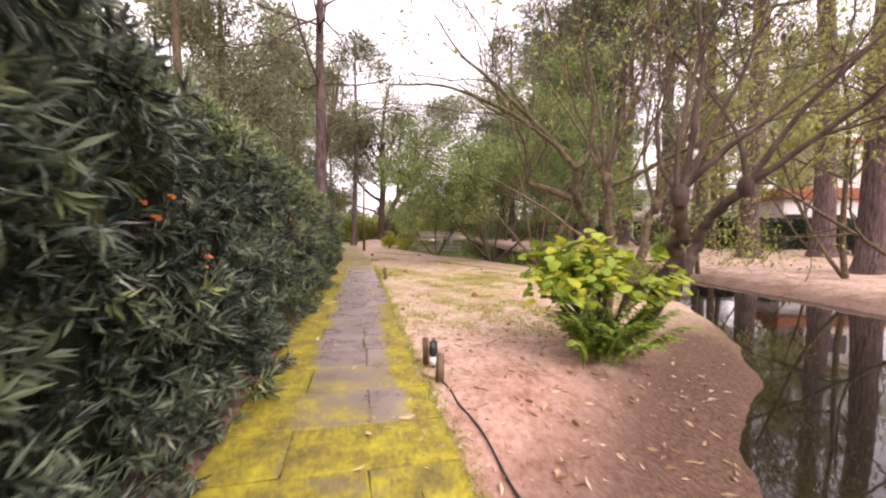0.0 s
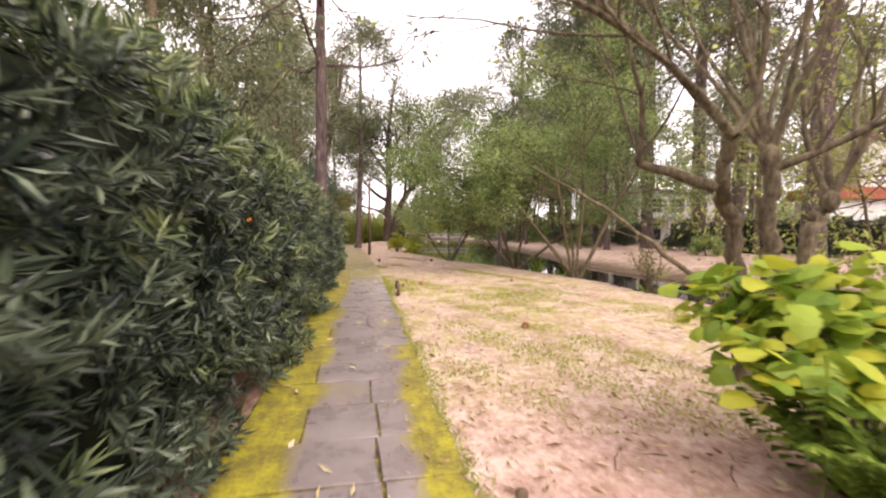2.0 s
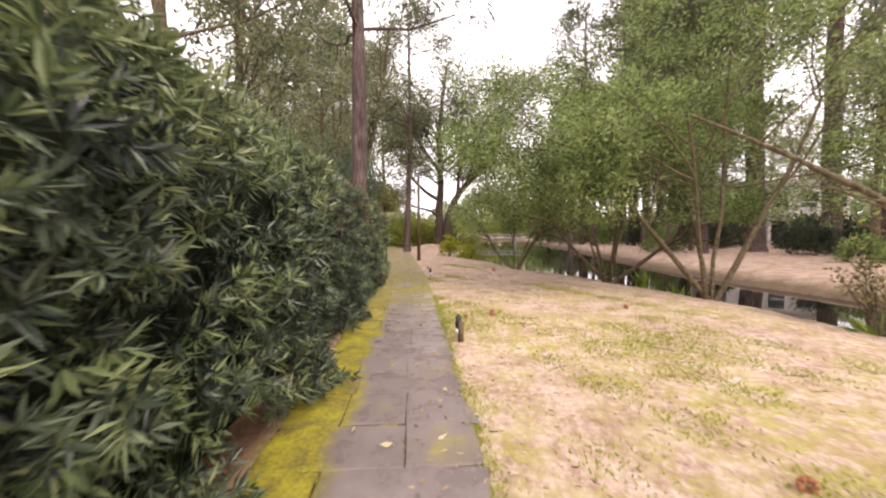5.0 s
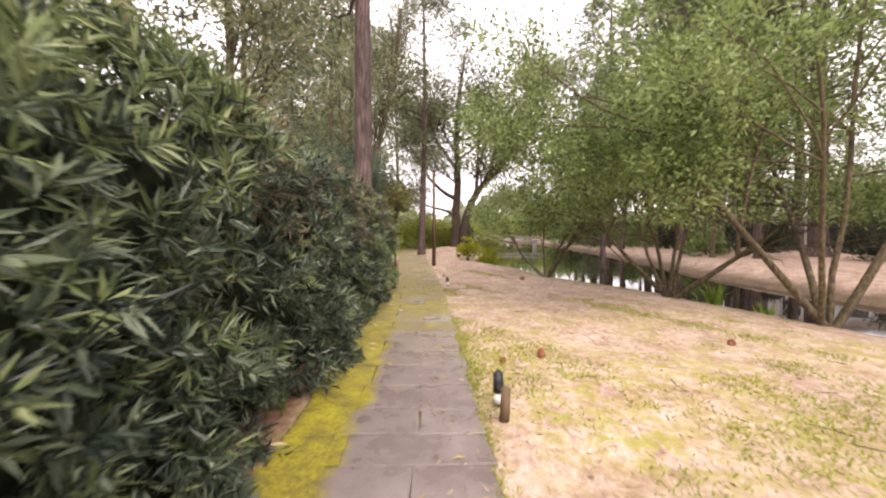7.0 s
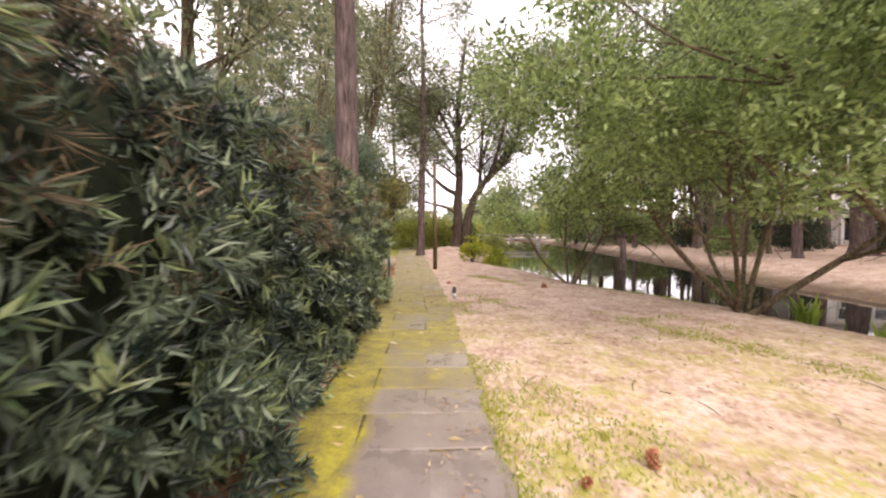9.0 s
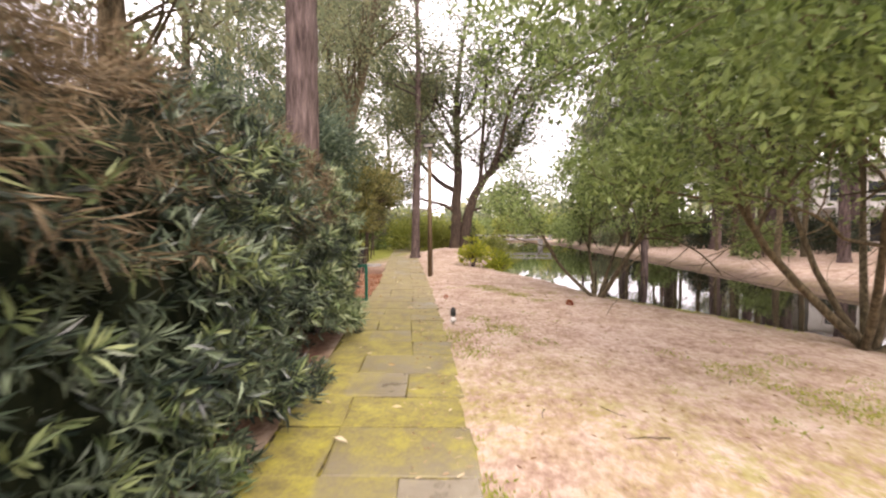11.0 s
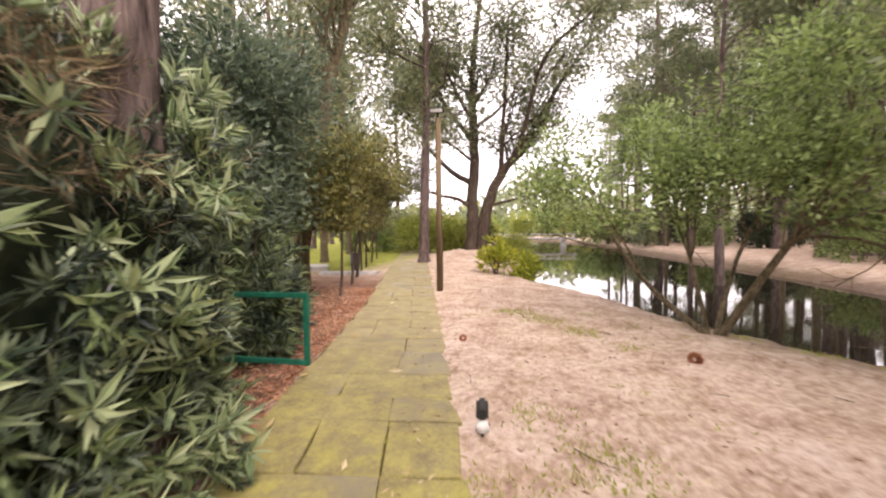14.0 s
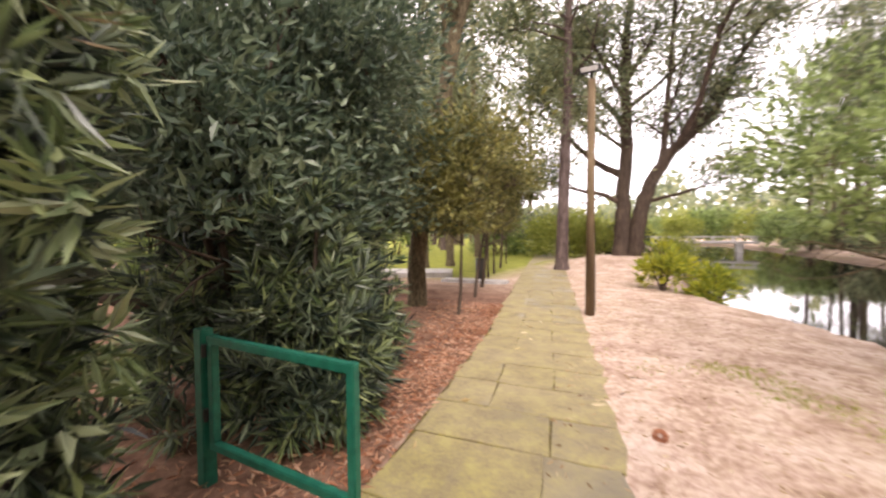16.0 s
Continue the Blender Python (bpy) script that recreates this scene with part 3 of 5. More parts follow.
    child("stem", tb.mesh("stems", M_darkbark), top, "bare brown stems at the foot of the hedge")
    # dead, browned patches high on the farther stretch
    dryness = np.clip((at[:, 1] - dry_from) / 3, 0, 1) * np.clip((at[:, 2] - height + 1.15) / 0.7, 0, 1)
    dry = rng.uniform(size=len(at)) < 0.85 * dryness * (0.6 + 0.6 * np.sin(at[:, 1] * 2.7 + at[:, 0] * 2))
    # new leaves; the high share at the top paints its light in leaf colour
    young = ~dry & (rng.uniform(size=len(at)) < 0.015 + 0.05 * np.clip(at[:, 1] - 2.5, 0, 1) + 0.20 * np.clip(at[:, 1] - 5.0, 0, 1) * np.clip((10.0 - at[:, 1]) / 1.5, 0, 1) + 0.10 * np.clip((at[:, 1] - 10.0) / 5.0, 0, 1) + 0.15 * np.clip((at[:, 1] - 16.2) / 0.8, 0, 1) + 0.6 * np.clip((at[:, 2] - height + 0.6) / 0.3, 0, 1) * np.clip(at[:, 1] - 2, 0, 1) * np.clip(11 - at[:, 1], 0, 1))
    v, f = sprigs(rng, at[young] + unit(way[young]) * 0.03, way[young], 12, 0.118, 0.020)
    child("young_shoot", mesh_of("young_shoot", v, f, M_young_lit), top, "paler yellow-green rosettes of new leaves, light on the hedge painted in")
    # broad rosettes whose paler colour paints the light on the hedge end
    broad = ~dry & (at[:, 1] > 15.7) & (rng.uniform(size=len(at)) < 0.16)
    v, f = sprigs(rng, at[broad] + unit(way[broad]) * 0.05, way[broad] + np.array([0.2, -0.5, 0.2]), 12, 0.155, 0.030)
    child("broad_shoot", mesh_of("broad_shoot", v, f, M_broad), top, "large pale rosettes at the end of the hedge, light painted in")
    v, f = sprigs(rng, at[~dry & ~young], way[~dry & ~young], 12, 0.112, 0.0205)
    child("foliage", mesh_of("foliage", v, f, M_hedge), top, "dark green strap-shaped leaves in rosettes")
    if dry.any():
        v, f = sprigs(rng, at[dry], way[dry] + np.array([0.3, 0, -0.6]), 12, 0.15, 0.004, 0.7)
        child("dead_wood", mesh_of("dead_wood", v, f, M_hedge_dry), top, "dead brown twigs and needles")
    return top


hedge("clipped_hedge", (-3.5, 17.32), 1.4, 2.35, "tall dark green clipped hedge beside the paved path", 3)

# ---- trees ----


def tree(name, label, x, y, rng, material_bark, material_leaf, stems, spec, each, spread, leaf, droop=0.0, category="tree", group="", z=None, low=0.0):
    """stems: (dx, dy, direction, length, radius)."""
    zz = gz(x, y) - 0.06 if z is None else z
    top = thing(name, x, y, zz, label, category, group)
    tb, tips = Tubes(), []
    for dx, dy, d, length, r in stems:
        grow(rng, tb, tips, (dx, dy, 0), unit(np.array(d, float)), length, r, 0, spec)
    child("trunk", tb.mesh("trunk", material_bark), top)
    tips = [t for t in tips if t[0][2] > low]
    if each:
        v, f = crown(rng, tips, each, spread, leaf[0], leaf[1], droop, base_at=(x, y, zz), low=low)
        child("crown", mesh_of("crown", v, f, material_leaf), top)
    return top


def tall_pine(rng, name, label, height, r, first, limbs, material_leaf, each, leaf, spread, droop, lean=(0, 0), bark=None, limb_len=(1.6, 3.4), limb_up=0.25, ridged=False, sway_by=0.05):
    """A straight bare stem, limbs high up, a ragged crown."""
    top = thing(name, 0, 0, 0, label, "tree", "tall trees of the wood")
    tb, tips = Tubes(), []
    n = 14
    zz = np.linspace(0, height, n)
    sway = np.cumsum(rng.normal(size=(n, 2)) * sway_by, 0)
    pts = np.stack([sway[:, 0] - sway[0, 0] + lean[0] * zz, sway[:, 1] - sway[0, 1] + lean[1] * zz, zz], -1)
    rad = r * (1 - 0.75 * (zz / height) ** 1.2)
    rad[0] *= 1.45
    pts = np.insert(pts, 1, pts[0] + (pts[1] - pts[0]) * 0.25, 0)
    rad = np.insert(rad, 1, r * 1.08)
    if ridged:
        u = np.linspace(0, len(pts) - 1, 170)
        fine = np.stack([np.interp(u, np.arange(len(pts)), pts[:, k]) for k in range(3)], -1)
        tb.add(fine, np.interp(u, np.arange(len(pts)), rad), 56)
        v = tb.v[-1].reshape(170, 56, 3)
        th = np.linspace(0, 2 * np.pi, 56, endpoint=False)[None, :]
        zz2 = fine[:, 2][:, None]
        rough = np.abs(np.sin(th * 8 + 0.9 * np.sin(zz2 * 2.1) + 0.5 * np.sin(zz2 * 7.7))) * 0.55 + np.abs(np.sin(th * 5 - zz2 * 3.1 + 2 * np.sin(zz2 * 1.3))) * 0.3 + rng.uniform(size=(170, 56)) * 0.3
        tb.v[-1] = (fine[:, None] + (v - fine[:, None]) * (0.92 + 0.15 * rough)[..., None]).reshape(-1, 3)
    else:
        tb.add(pts, rad, 12)
    spec = dict(segs=4, wobble=0.18, up=0.07, taper=0.35, kids=[0, 3, 2], angle=(25, 60), ratio=(0.4, 0.65))
    spec["from"] = [0.3, 0.35, 0.3]
    for k in range(limbs):
        u = first + (1 - first) * (k + rng.uniform()) / limbs
        i = u * (len(pts) - 2) + 1
        i = min(int(i), len(pts) - 2)
        p = pts[i] + (pts[i + 1] - pts[i]) * rng.uniform()
        a = rng.uniform(0, 2 * np.pi)
        ll = rng.uniform(*limb_len) * (1.15 - 0.5 * max(u - 0.6, 0) / 0.4)
        grow(rng, tb, tips, p, unit(np.array([math.cos(a), math.sin(a), limb_up + rng.normal() * 0.15])), ll, rad[i] * 0.34, 1, spec)
    child("trunk", tb.mesh("trunk", bark or M_bark), top)
    v, f = crown(rng, tips, each, spread, leaf[0], leaf[1], droop)
    child("crown", mesh_of("crown", v, f, material_leaf), top)
    return top


def place(ob, x, y, turn=0.0, s=1.0, z=None):
    ob.scale = (1, 1, 1)
    c = copy_thing(ob, pose(x, y, (gz(x, y) if z is None else z) - 0.08, 0, 0, turn) @ Matrix.Scale(s, 4))
    return c


R = np.random.default_rng(21)
pines = [tall_pine(np.random.default_rng(31 + k), "pine_tree", "tall straight pine with rough purplish brown bark", 19 + k, 0.27, 0.40, 20, M_pine, 17, (0.40, 0.085), 0.30, 0.1) for k in range(2)]
eucs = [tall_pine(np.random.default_rng(41 + k), "eucalyptus_tree", "slender tall tree with sparse drooping grey-green leaves", 15 + 2 * k, 0.17, 0.26, 17, M_euc, 18, (0.27, 0.115), 0.30, 0.5, (0.02 * k, 0.01), M_greybark, (1.8, 3.6), 0.7) for k in range(3)]
SPOTS_P = [(-7.55, 32.0, 0.85), (13.3, 17.3, 1.4), (16.6, 17.4, 1.5), (12.5, 11.6, 1.25), (13.9, 31, 1.55), (16.2, 29, 1.6), (17.6, 27.3, 1.5), (19, 41, 1.3), (11, 41, 1.2), (11, 35, 1.3), (2.9, 29.0, 0.55), (12.5, 53.0, 1.5), (9.6, 57.0, 1.5), (16.0, 51.0, 1.45), (19.0, 47.0, 1.4)]
for k, (x, y, s) in enumerate(SPOTS_P):
    place(pines[k % 2], x, y, 47.0 * k, s)
great = tall_pine(np.random.default_rng(39), "pine_tree", "great pine with furrowed purplish bark rising out of the hedge", 19, 0.235, 0.40, 24, M_pine, 16, (0.30, 0.05), 0.26, 0.6, limb_len=(2.6, 4.8), limb_up=0.02, ridged=True, sway_by=0.012)
great.matrix_basis = pose(-5.40, 17.0, -0.05)
SPOTS_E = [(-12.9, 30.6, 1.1), (-12.2, 31.6, 1.0), (-9.7, 14.7, 1.1), (-11.0, 19.0, 1.0), (-10.5, 18.5, 0.9), (-16, 26, 1.2), (-14, 38, 1.1), (-19, 33, 1.2), (-17, 44, 1.1), (-13, 9, 1.1), (-15, 3, 1.1), (-22, 15, 1.2), (-13.8, 47.0, 1.2)]
for k, (x, y, s) in enumerate(SPOTS_E):
    place(eucs[k % 3], x, y, 70.0 * k + 20, s)
# the wood on the far bank and beyond
made = 0
while made < 42:
    x, y = R.uniform(7, 40), R.uniform(12, 78)
    if x < float(np.interp(y, FAR_Y, FAR_X)) + 3 or (x > 19 and 20 < y < 34) or (22 < x and 42 < y < 62) or x * 0.72 > y or (y < 48 and abs(x + 1 - 0.63 * (y - 5)) < 3.2):
        continue
    place(eucs[made % 3] if made % 5 < 3 else pines[made % 2], x, y, R.uniform(0, 360), R.uniform(0.75, 1.15))
    made += 1
made = 0
while made < 22:
    x, y = R.uniform(-34, 3), R.uniform(44, 85)
    if -0.36 * y + 2 < x + 5 and x < 0.1 * y + 1:
        continue
    place(eucs[made % 3] if made % 3 else pines[made % 2], x, y, R.uniform(0, 360), R.uniform(0.8, 1.15))
    made += 1
for k in range(14):
    y = 30 + 2.3 * k + R.uniform(-0.8, 0.8)
    x = float(np.interp(y, FAR_Y, FAR_X)) + R.uniform(2.0, 5.5)
    place(eucs[k % 3] if k % 3 else pines[k % 2], x, y, R.uniform(0, 360), R.uniform(0.6, 0.9))
for ob in (*pines, *eucs):
    for o in (*ob.children_recursive, ob):
        bpy.data.objects.remove(o)

bushy = dict(segs=6, wobble=0.13, up=0.02, taper=0.45, kids=[5, 4, 3], angle=(28, 68), ratio=(0.42, 0.66))
bushy["from"] = [0.42, 0.3, 0.25]
tree("bushy_tree", "multi-stemmed tree with dense green leaves on the stream bank", 2.05, 17.5, np.random.default_rng(61), M_greybark, M_bushy,
     [(0, 0, (-0.72, 0.1, 0.7), 3.7, 0.06), (0.08, 0, (0.8, -0.2, 0.6), 3.5, 0.07), (0, 0.1, (0.2, 0.5, 0.9), 3.6, 0.05), (-0.1, 0, (-0.3, -0.6, 0.9), 3.4, 0.05), (0.1, 0.1, (0.15, -0.2, 1), 3.8, 0.05), (0, 0, (-0.4, 0.4, 0.85), 3.5, 0.045)],
     bushy, 62, 0.17, (0.096, 0.043), low=1.8)
tree("bushy_tree", "tall multi-stemmed tree with dense green leaves by the water", 3.6, 15.0, np.random.default_rng(62), M_greybark, M_bushy,
     [(0, 0, (-0.6, 0.2, 0.9), 4.6, 0.07), (0.1, 0, (0.4, -0.1, 0.9), 4.8, 0.07), (0, 0.1, (0.1, 0.45, 0.95), 5.4, 0.06), (-0.1, 0, (-0.3, -0.45, 0.9), 4.3, 0.05), (0.05, 0.05, (-0.1, 0.1, 1), 5.6, 0.05)],
     bushy, 62, 0.18, (0.10, 0.045), low=1.75)
tree("bushy_tree", "young spreading tree leaning over the stream", -0.55, 21.1, np.random.default_rng(63), M_greybark, M_bushy,
     [(0, 0, (-0.8, 0.25, 0.75), 2.7, 0.045), (0.1, 0, (0.5, -0.05, 0.85), 2.9, 0.06), (0, 0.1, (0.0, 0.55, 0.9), 2.6, 0.04), (0.05, 0, (0.3, 0.5, 0.8), 2.5, 0.04)],
     bushy, 40, 0.20, (0.10, 0.045), low=1.5)


def limb(rng, tb, tips, pts, r0, r1, kids, reach, spec, start=0.35, sides=8):
    """A bent tapering limb through pts, carrying side shoots."""
    pts = np.array(pts, float)
    u = np.linspace(0, len(pts) - 1, 5 * len(pts))
    line = np.stack([np.interp(u, np.arange(len(pts)), pts[:, k]) for k in range(3)], -1)
    for k in range(3):
        line[1:-1] = (line[:-2] + 2 * line[1:-1] + line[2:]) / 4
    line[1:-1] += rng.normal(size=(len(line) - 2, 3)) * r1 * 0.35
    rad = np.linspace(r0, r1, len(line))
    tb.add(line, rad, sides)
    for k in range(kids):
        i = int(rng.uniform(start, 0.98) * (len(line) - 1))
        d = unit(line[i + 1] - line[i])
        side = unit(np.cross(d, rng.normal(size=3)))
        grow(rng, tb, tips, line[i], unit(d + side * rng.uniform(0.4, 1.1)), rng.uniform(*reach), rad[i] * 0.5, 1, spec)
    tips.append((line[-1], d if kids else np.array([0, 0, 1.0])))


def spreading_tree():
    """Two dark trunks from one foot, with great limbs swung out to both sides."""
    rng = np.random.default_rng(65)
    x, y = -5.5, 35.2
    z = gz(x, y) - 0.1
    top = thing("spreading_tree", x, y, z, "large twin-trunked spreading tree with dark bark", "tree")
    tb, tips = Tubes(), []
    spec = dict(segs=5, wobble=0.14, up=0.04, taper=0.35, kids=[0, 4, 3], angle=(25, 62), ratio=(0.42, 0.65), thin=0.6)
    spec["from"] = [0.3, 0.3, 0.3]
    limb(rng, tb, tips, [(-0.33, 0, -0.1), (-0.30, 0, 1.2), (-0.28, 0, 2.8), (-0.18, 0, 5.8), (-0.32, 0, 8.2), (-0.07, 0, 11.0), (0.26, 0, 13.5)], 0.38, 0.08, 9, (1.6, 3.2), spec, 0.5, 12)
    limb(rng, tb, tips, [(0.12, 0, -0.1), (0.33, 0, 1.86), (0.77, 0, 3.28), (1.48, 0, 4.35), (2.24, 0.5, 5.04), (3.19, 1.0, 6.37), (3.68, 1.5, 7.92)], 0.34, 0.07, 7, (1.4, 2.6), spec, 0.5, 12)
    limb(rng, tb, tips, [(0.6, 0, 2.65), (1.16, 0, 4.05), (1.28, -0.5, 5.65), (1.46, -0.8, 8.5), (1.62, -1.0, 11.3)], 0.17, 0.04, 8, (1.4, 2.8), spec)
    limb(rng, tb, tips, [(1.32, 0, 3.9), (2.27, -1.0, 5.5), (2.84, -1.5, 8.0), (3.5, -2.0, 9.1), (4.76, -2.5, 9.8), (5.54, -3.0, 10.3)], 0.13, 0.03, 8, (1.2, 2.4), spec)
    limb(rng, tb, tips, [(1.79, 0, 4.65), (3.19, 1.0, 7.0), (4.31, 1.5, 9.0), (5.46, 2.0, 10.7), (7.3, 2.5, 12.4)], 0.15, 0.03, 8, (1.3, 2.6), spec)
    limb(rng, tb, tips, [(-0.32, 0, 2.2), (-0.85, -0.5, 2.65), (-2.02, -1.0, 2.9), (-3.3, -1.5, 3.4)], 0.13, 0.03, 5, (1.0, 2.0), spec)
    limb(rng, tb, tips, [(-0.31, 0, 3.47), (-1.5, 0.5, 4.2), (-2.8, 1.0, 5.5), (-3.8, 1.5, 7.4), (-5.2, 2.0, 8.7)], 0.16, 0.03, 8, (1.2, 2.4), spec)
    limb(rng, tb, tips, [(-0.24, 0, 4.6), (-1.14, -0.5, 5.3), (-2.0, -1.5, 5.75)], 0.09, 0.03, 4, (1.0, 1.8), spec)
    limb(rng, tb, tips, [(-0.18, 0, 5.5), (-1.15, 0.5, 6.8), (-2.35, 1.0, 8.5), (-3.4, 1.5, 9.8), (-4.8, 2.0, 12.0)], 0.14, 0.03, 8, (1.2, 2.6), spec)
    limb(rng, tb, tips, [(-0.22, 0, 6.6), (-0.72, -1.0, 7.4), (-1.38, -1.5, 8.8), (-2.0, -2.0, 10.2)], 0.11, 0.03, 6, (1.2, 2.2), spec)
    limb(rng, tb, tips, [(0.6, 0, 2.33), (1.81, -0.5, 2.58), (2.56, -1.0, 2.74)], 0.09, 0.03, 4, (0.8, 1.5), spec)
    child("trunk", tb.mesh("trunk", M_darkbark), top)
    tips = [t for t in tips if t[0][2] > 3.0 and rng.uniform() < 0.85]
    v, f = crown(rng, tips, 24, 0.42, 0.21, 0.08, 0.3)
    child("crown", mesh_of("crown", v, f, M_euc), top, "sparse clumps of dull green and yellowing leaves")


spreading_tree()
dense = dict(segs=6, wobble=0.12, up=0.05, taper=0.4, kids=[9, 4, 3], angle=(35, 80), ratio=(0.30, 0.5))
dense["from"] = [0.22, 0.25, 0.25]
for k, (x, y, h) in enumerate([(-7.9, 20.2, 3.5), (-9.1, 21.4, 3.9), (-8.9, 19.6, 3.6), (-7.3, 18.9, 3.1)]):
    tree("dark_tree", "dense dark green evergreen tree behind the green gate", x, y, np.random.default_rng(70 + k), M_darkbark, M_dark,
         [(0, 0, (0.05, 0, 1), h, 0.13), (0.2, 0.1, (0.2, -0.15, 1), h * 0.85, 0.09)], dense, 58, 0.32, (0.105, 0.038), group="dark trees behind the gate", low=1.5)
rowtree = dict(segs=5, wobble=0.1, up=0.05, taper=0.4, kids=[9, 4, 3], angle=(35, 75), ratio=(0.28, 0.45))
rowtree["from"] = [0.42, 0.25, 0.25]
for k, (x, y, h) in enumerate([(-6.97, 22.8, 2.5), (-7.6, 24.7, 2.6), (-8.15, 26.2, 2.8), (-8.6, 27.6, 2.9), (-9.2, 29.4, 3.0), (-9.9, 31.6, 3.0), (-10.6, 34.0, 3.2)]):
    tree("small_tree", "small slim-stemmed tree with olive leaves beside the path", x, y, np.random.default_rng(80 + k), M_darkbark, M_olive,
         [(0, 0, (0.05, 0.05, 1), h, 0.035 + 0.008 * (k % 3))], rowtree, 26, 0.30, (0.14, 0.06), group="row of small trees by the path", low=1.5)


for k, (x, y, h) in enumerate([(10.6, 8.2, 5.5), (11.2, 11.0, 6.0), (16.5, 20.5, 6.0), (20.0, 21.5, 5.5), (23.5, 21.0, 6.0)]):
    tree("drooping_tree", "light green tree drooping over the far bank", x, y, np.random.default_rng(86 + k), M_greybark, M_light,
         [(0, 0, (-0.3, -0.1, 1), h, 0.08), (0.1, 0.1, (-0.5, 0.3, 0.8), h * 0.8, 0.06)], bushy, 12, 0.34, (0.15, 0.05), 0.6, low=0.6)


def bare_tree(x, y, label, seed, trunks, limbs, heads, bark):
    """Stout pollarded stems that carry fans of long, nearly bare limbs; places from the foot (x, y)."""
    rng = np.random.default_rng(seed)
    z = gz(x, y) - 0.05
    top = thing("bare_tree", x, y, z, label, "tree")
    tb, tips = Tubes(), []
    spec = dict(segs=8, wobble=0.09, up=0.015, taper=0.25, kids=[0, 3, 2], angle=(14, 40), ratio=(0.45, 0.8), thin=0.55)
    spec["from"] = [0.2, 0.25, 0.3]

    def down(pts):
        return [(a, c, h - z) for a, c, h in pts]

    for pts, r0, r1 in trunks:
        limb(rng, tb, [], down(pts), r0, r1, 0, (0, 0), spec, sides=10)
    for pts, r0 in limbs:
        limb(rng, tb, tips, down(pts), r0, 0.010, 5, (0.8, 1.9), spec, 0.3, 7)
    for head, ways in heads:
        h = np.array(down([head])[0])
        burl = [h + np.array([0, 0, d]) for d in (-0.12, -0.05, 0.03, 0.09)]
        tb.add(burl, [0.062, 0.082, 0.078, 0.03], 10)
        for d in ways:
            grow(rng, tb, tips, h - np.array([0, 0, rng.uniform(0, 0.08)]), unit(np.array(d, float)), rng.uniform(2.6, 4.0), rng.uniform(0.024, 0.042), 1, spec)
    child("trunk", tb.mesh("trunk", bark), top)
    tips = [t for t in tips if t[0][2] > 2.5 and rng.uniform() < 0.55]
    v, f = crown(rng, tips, 2, 0.20, 0.085, 0.036, 0.2)
    child("crown", mesh_of("crown", v, f, M_light), top, "sparse yellow-green leaves")


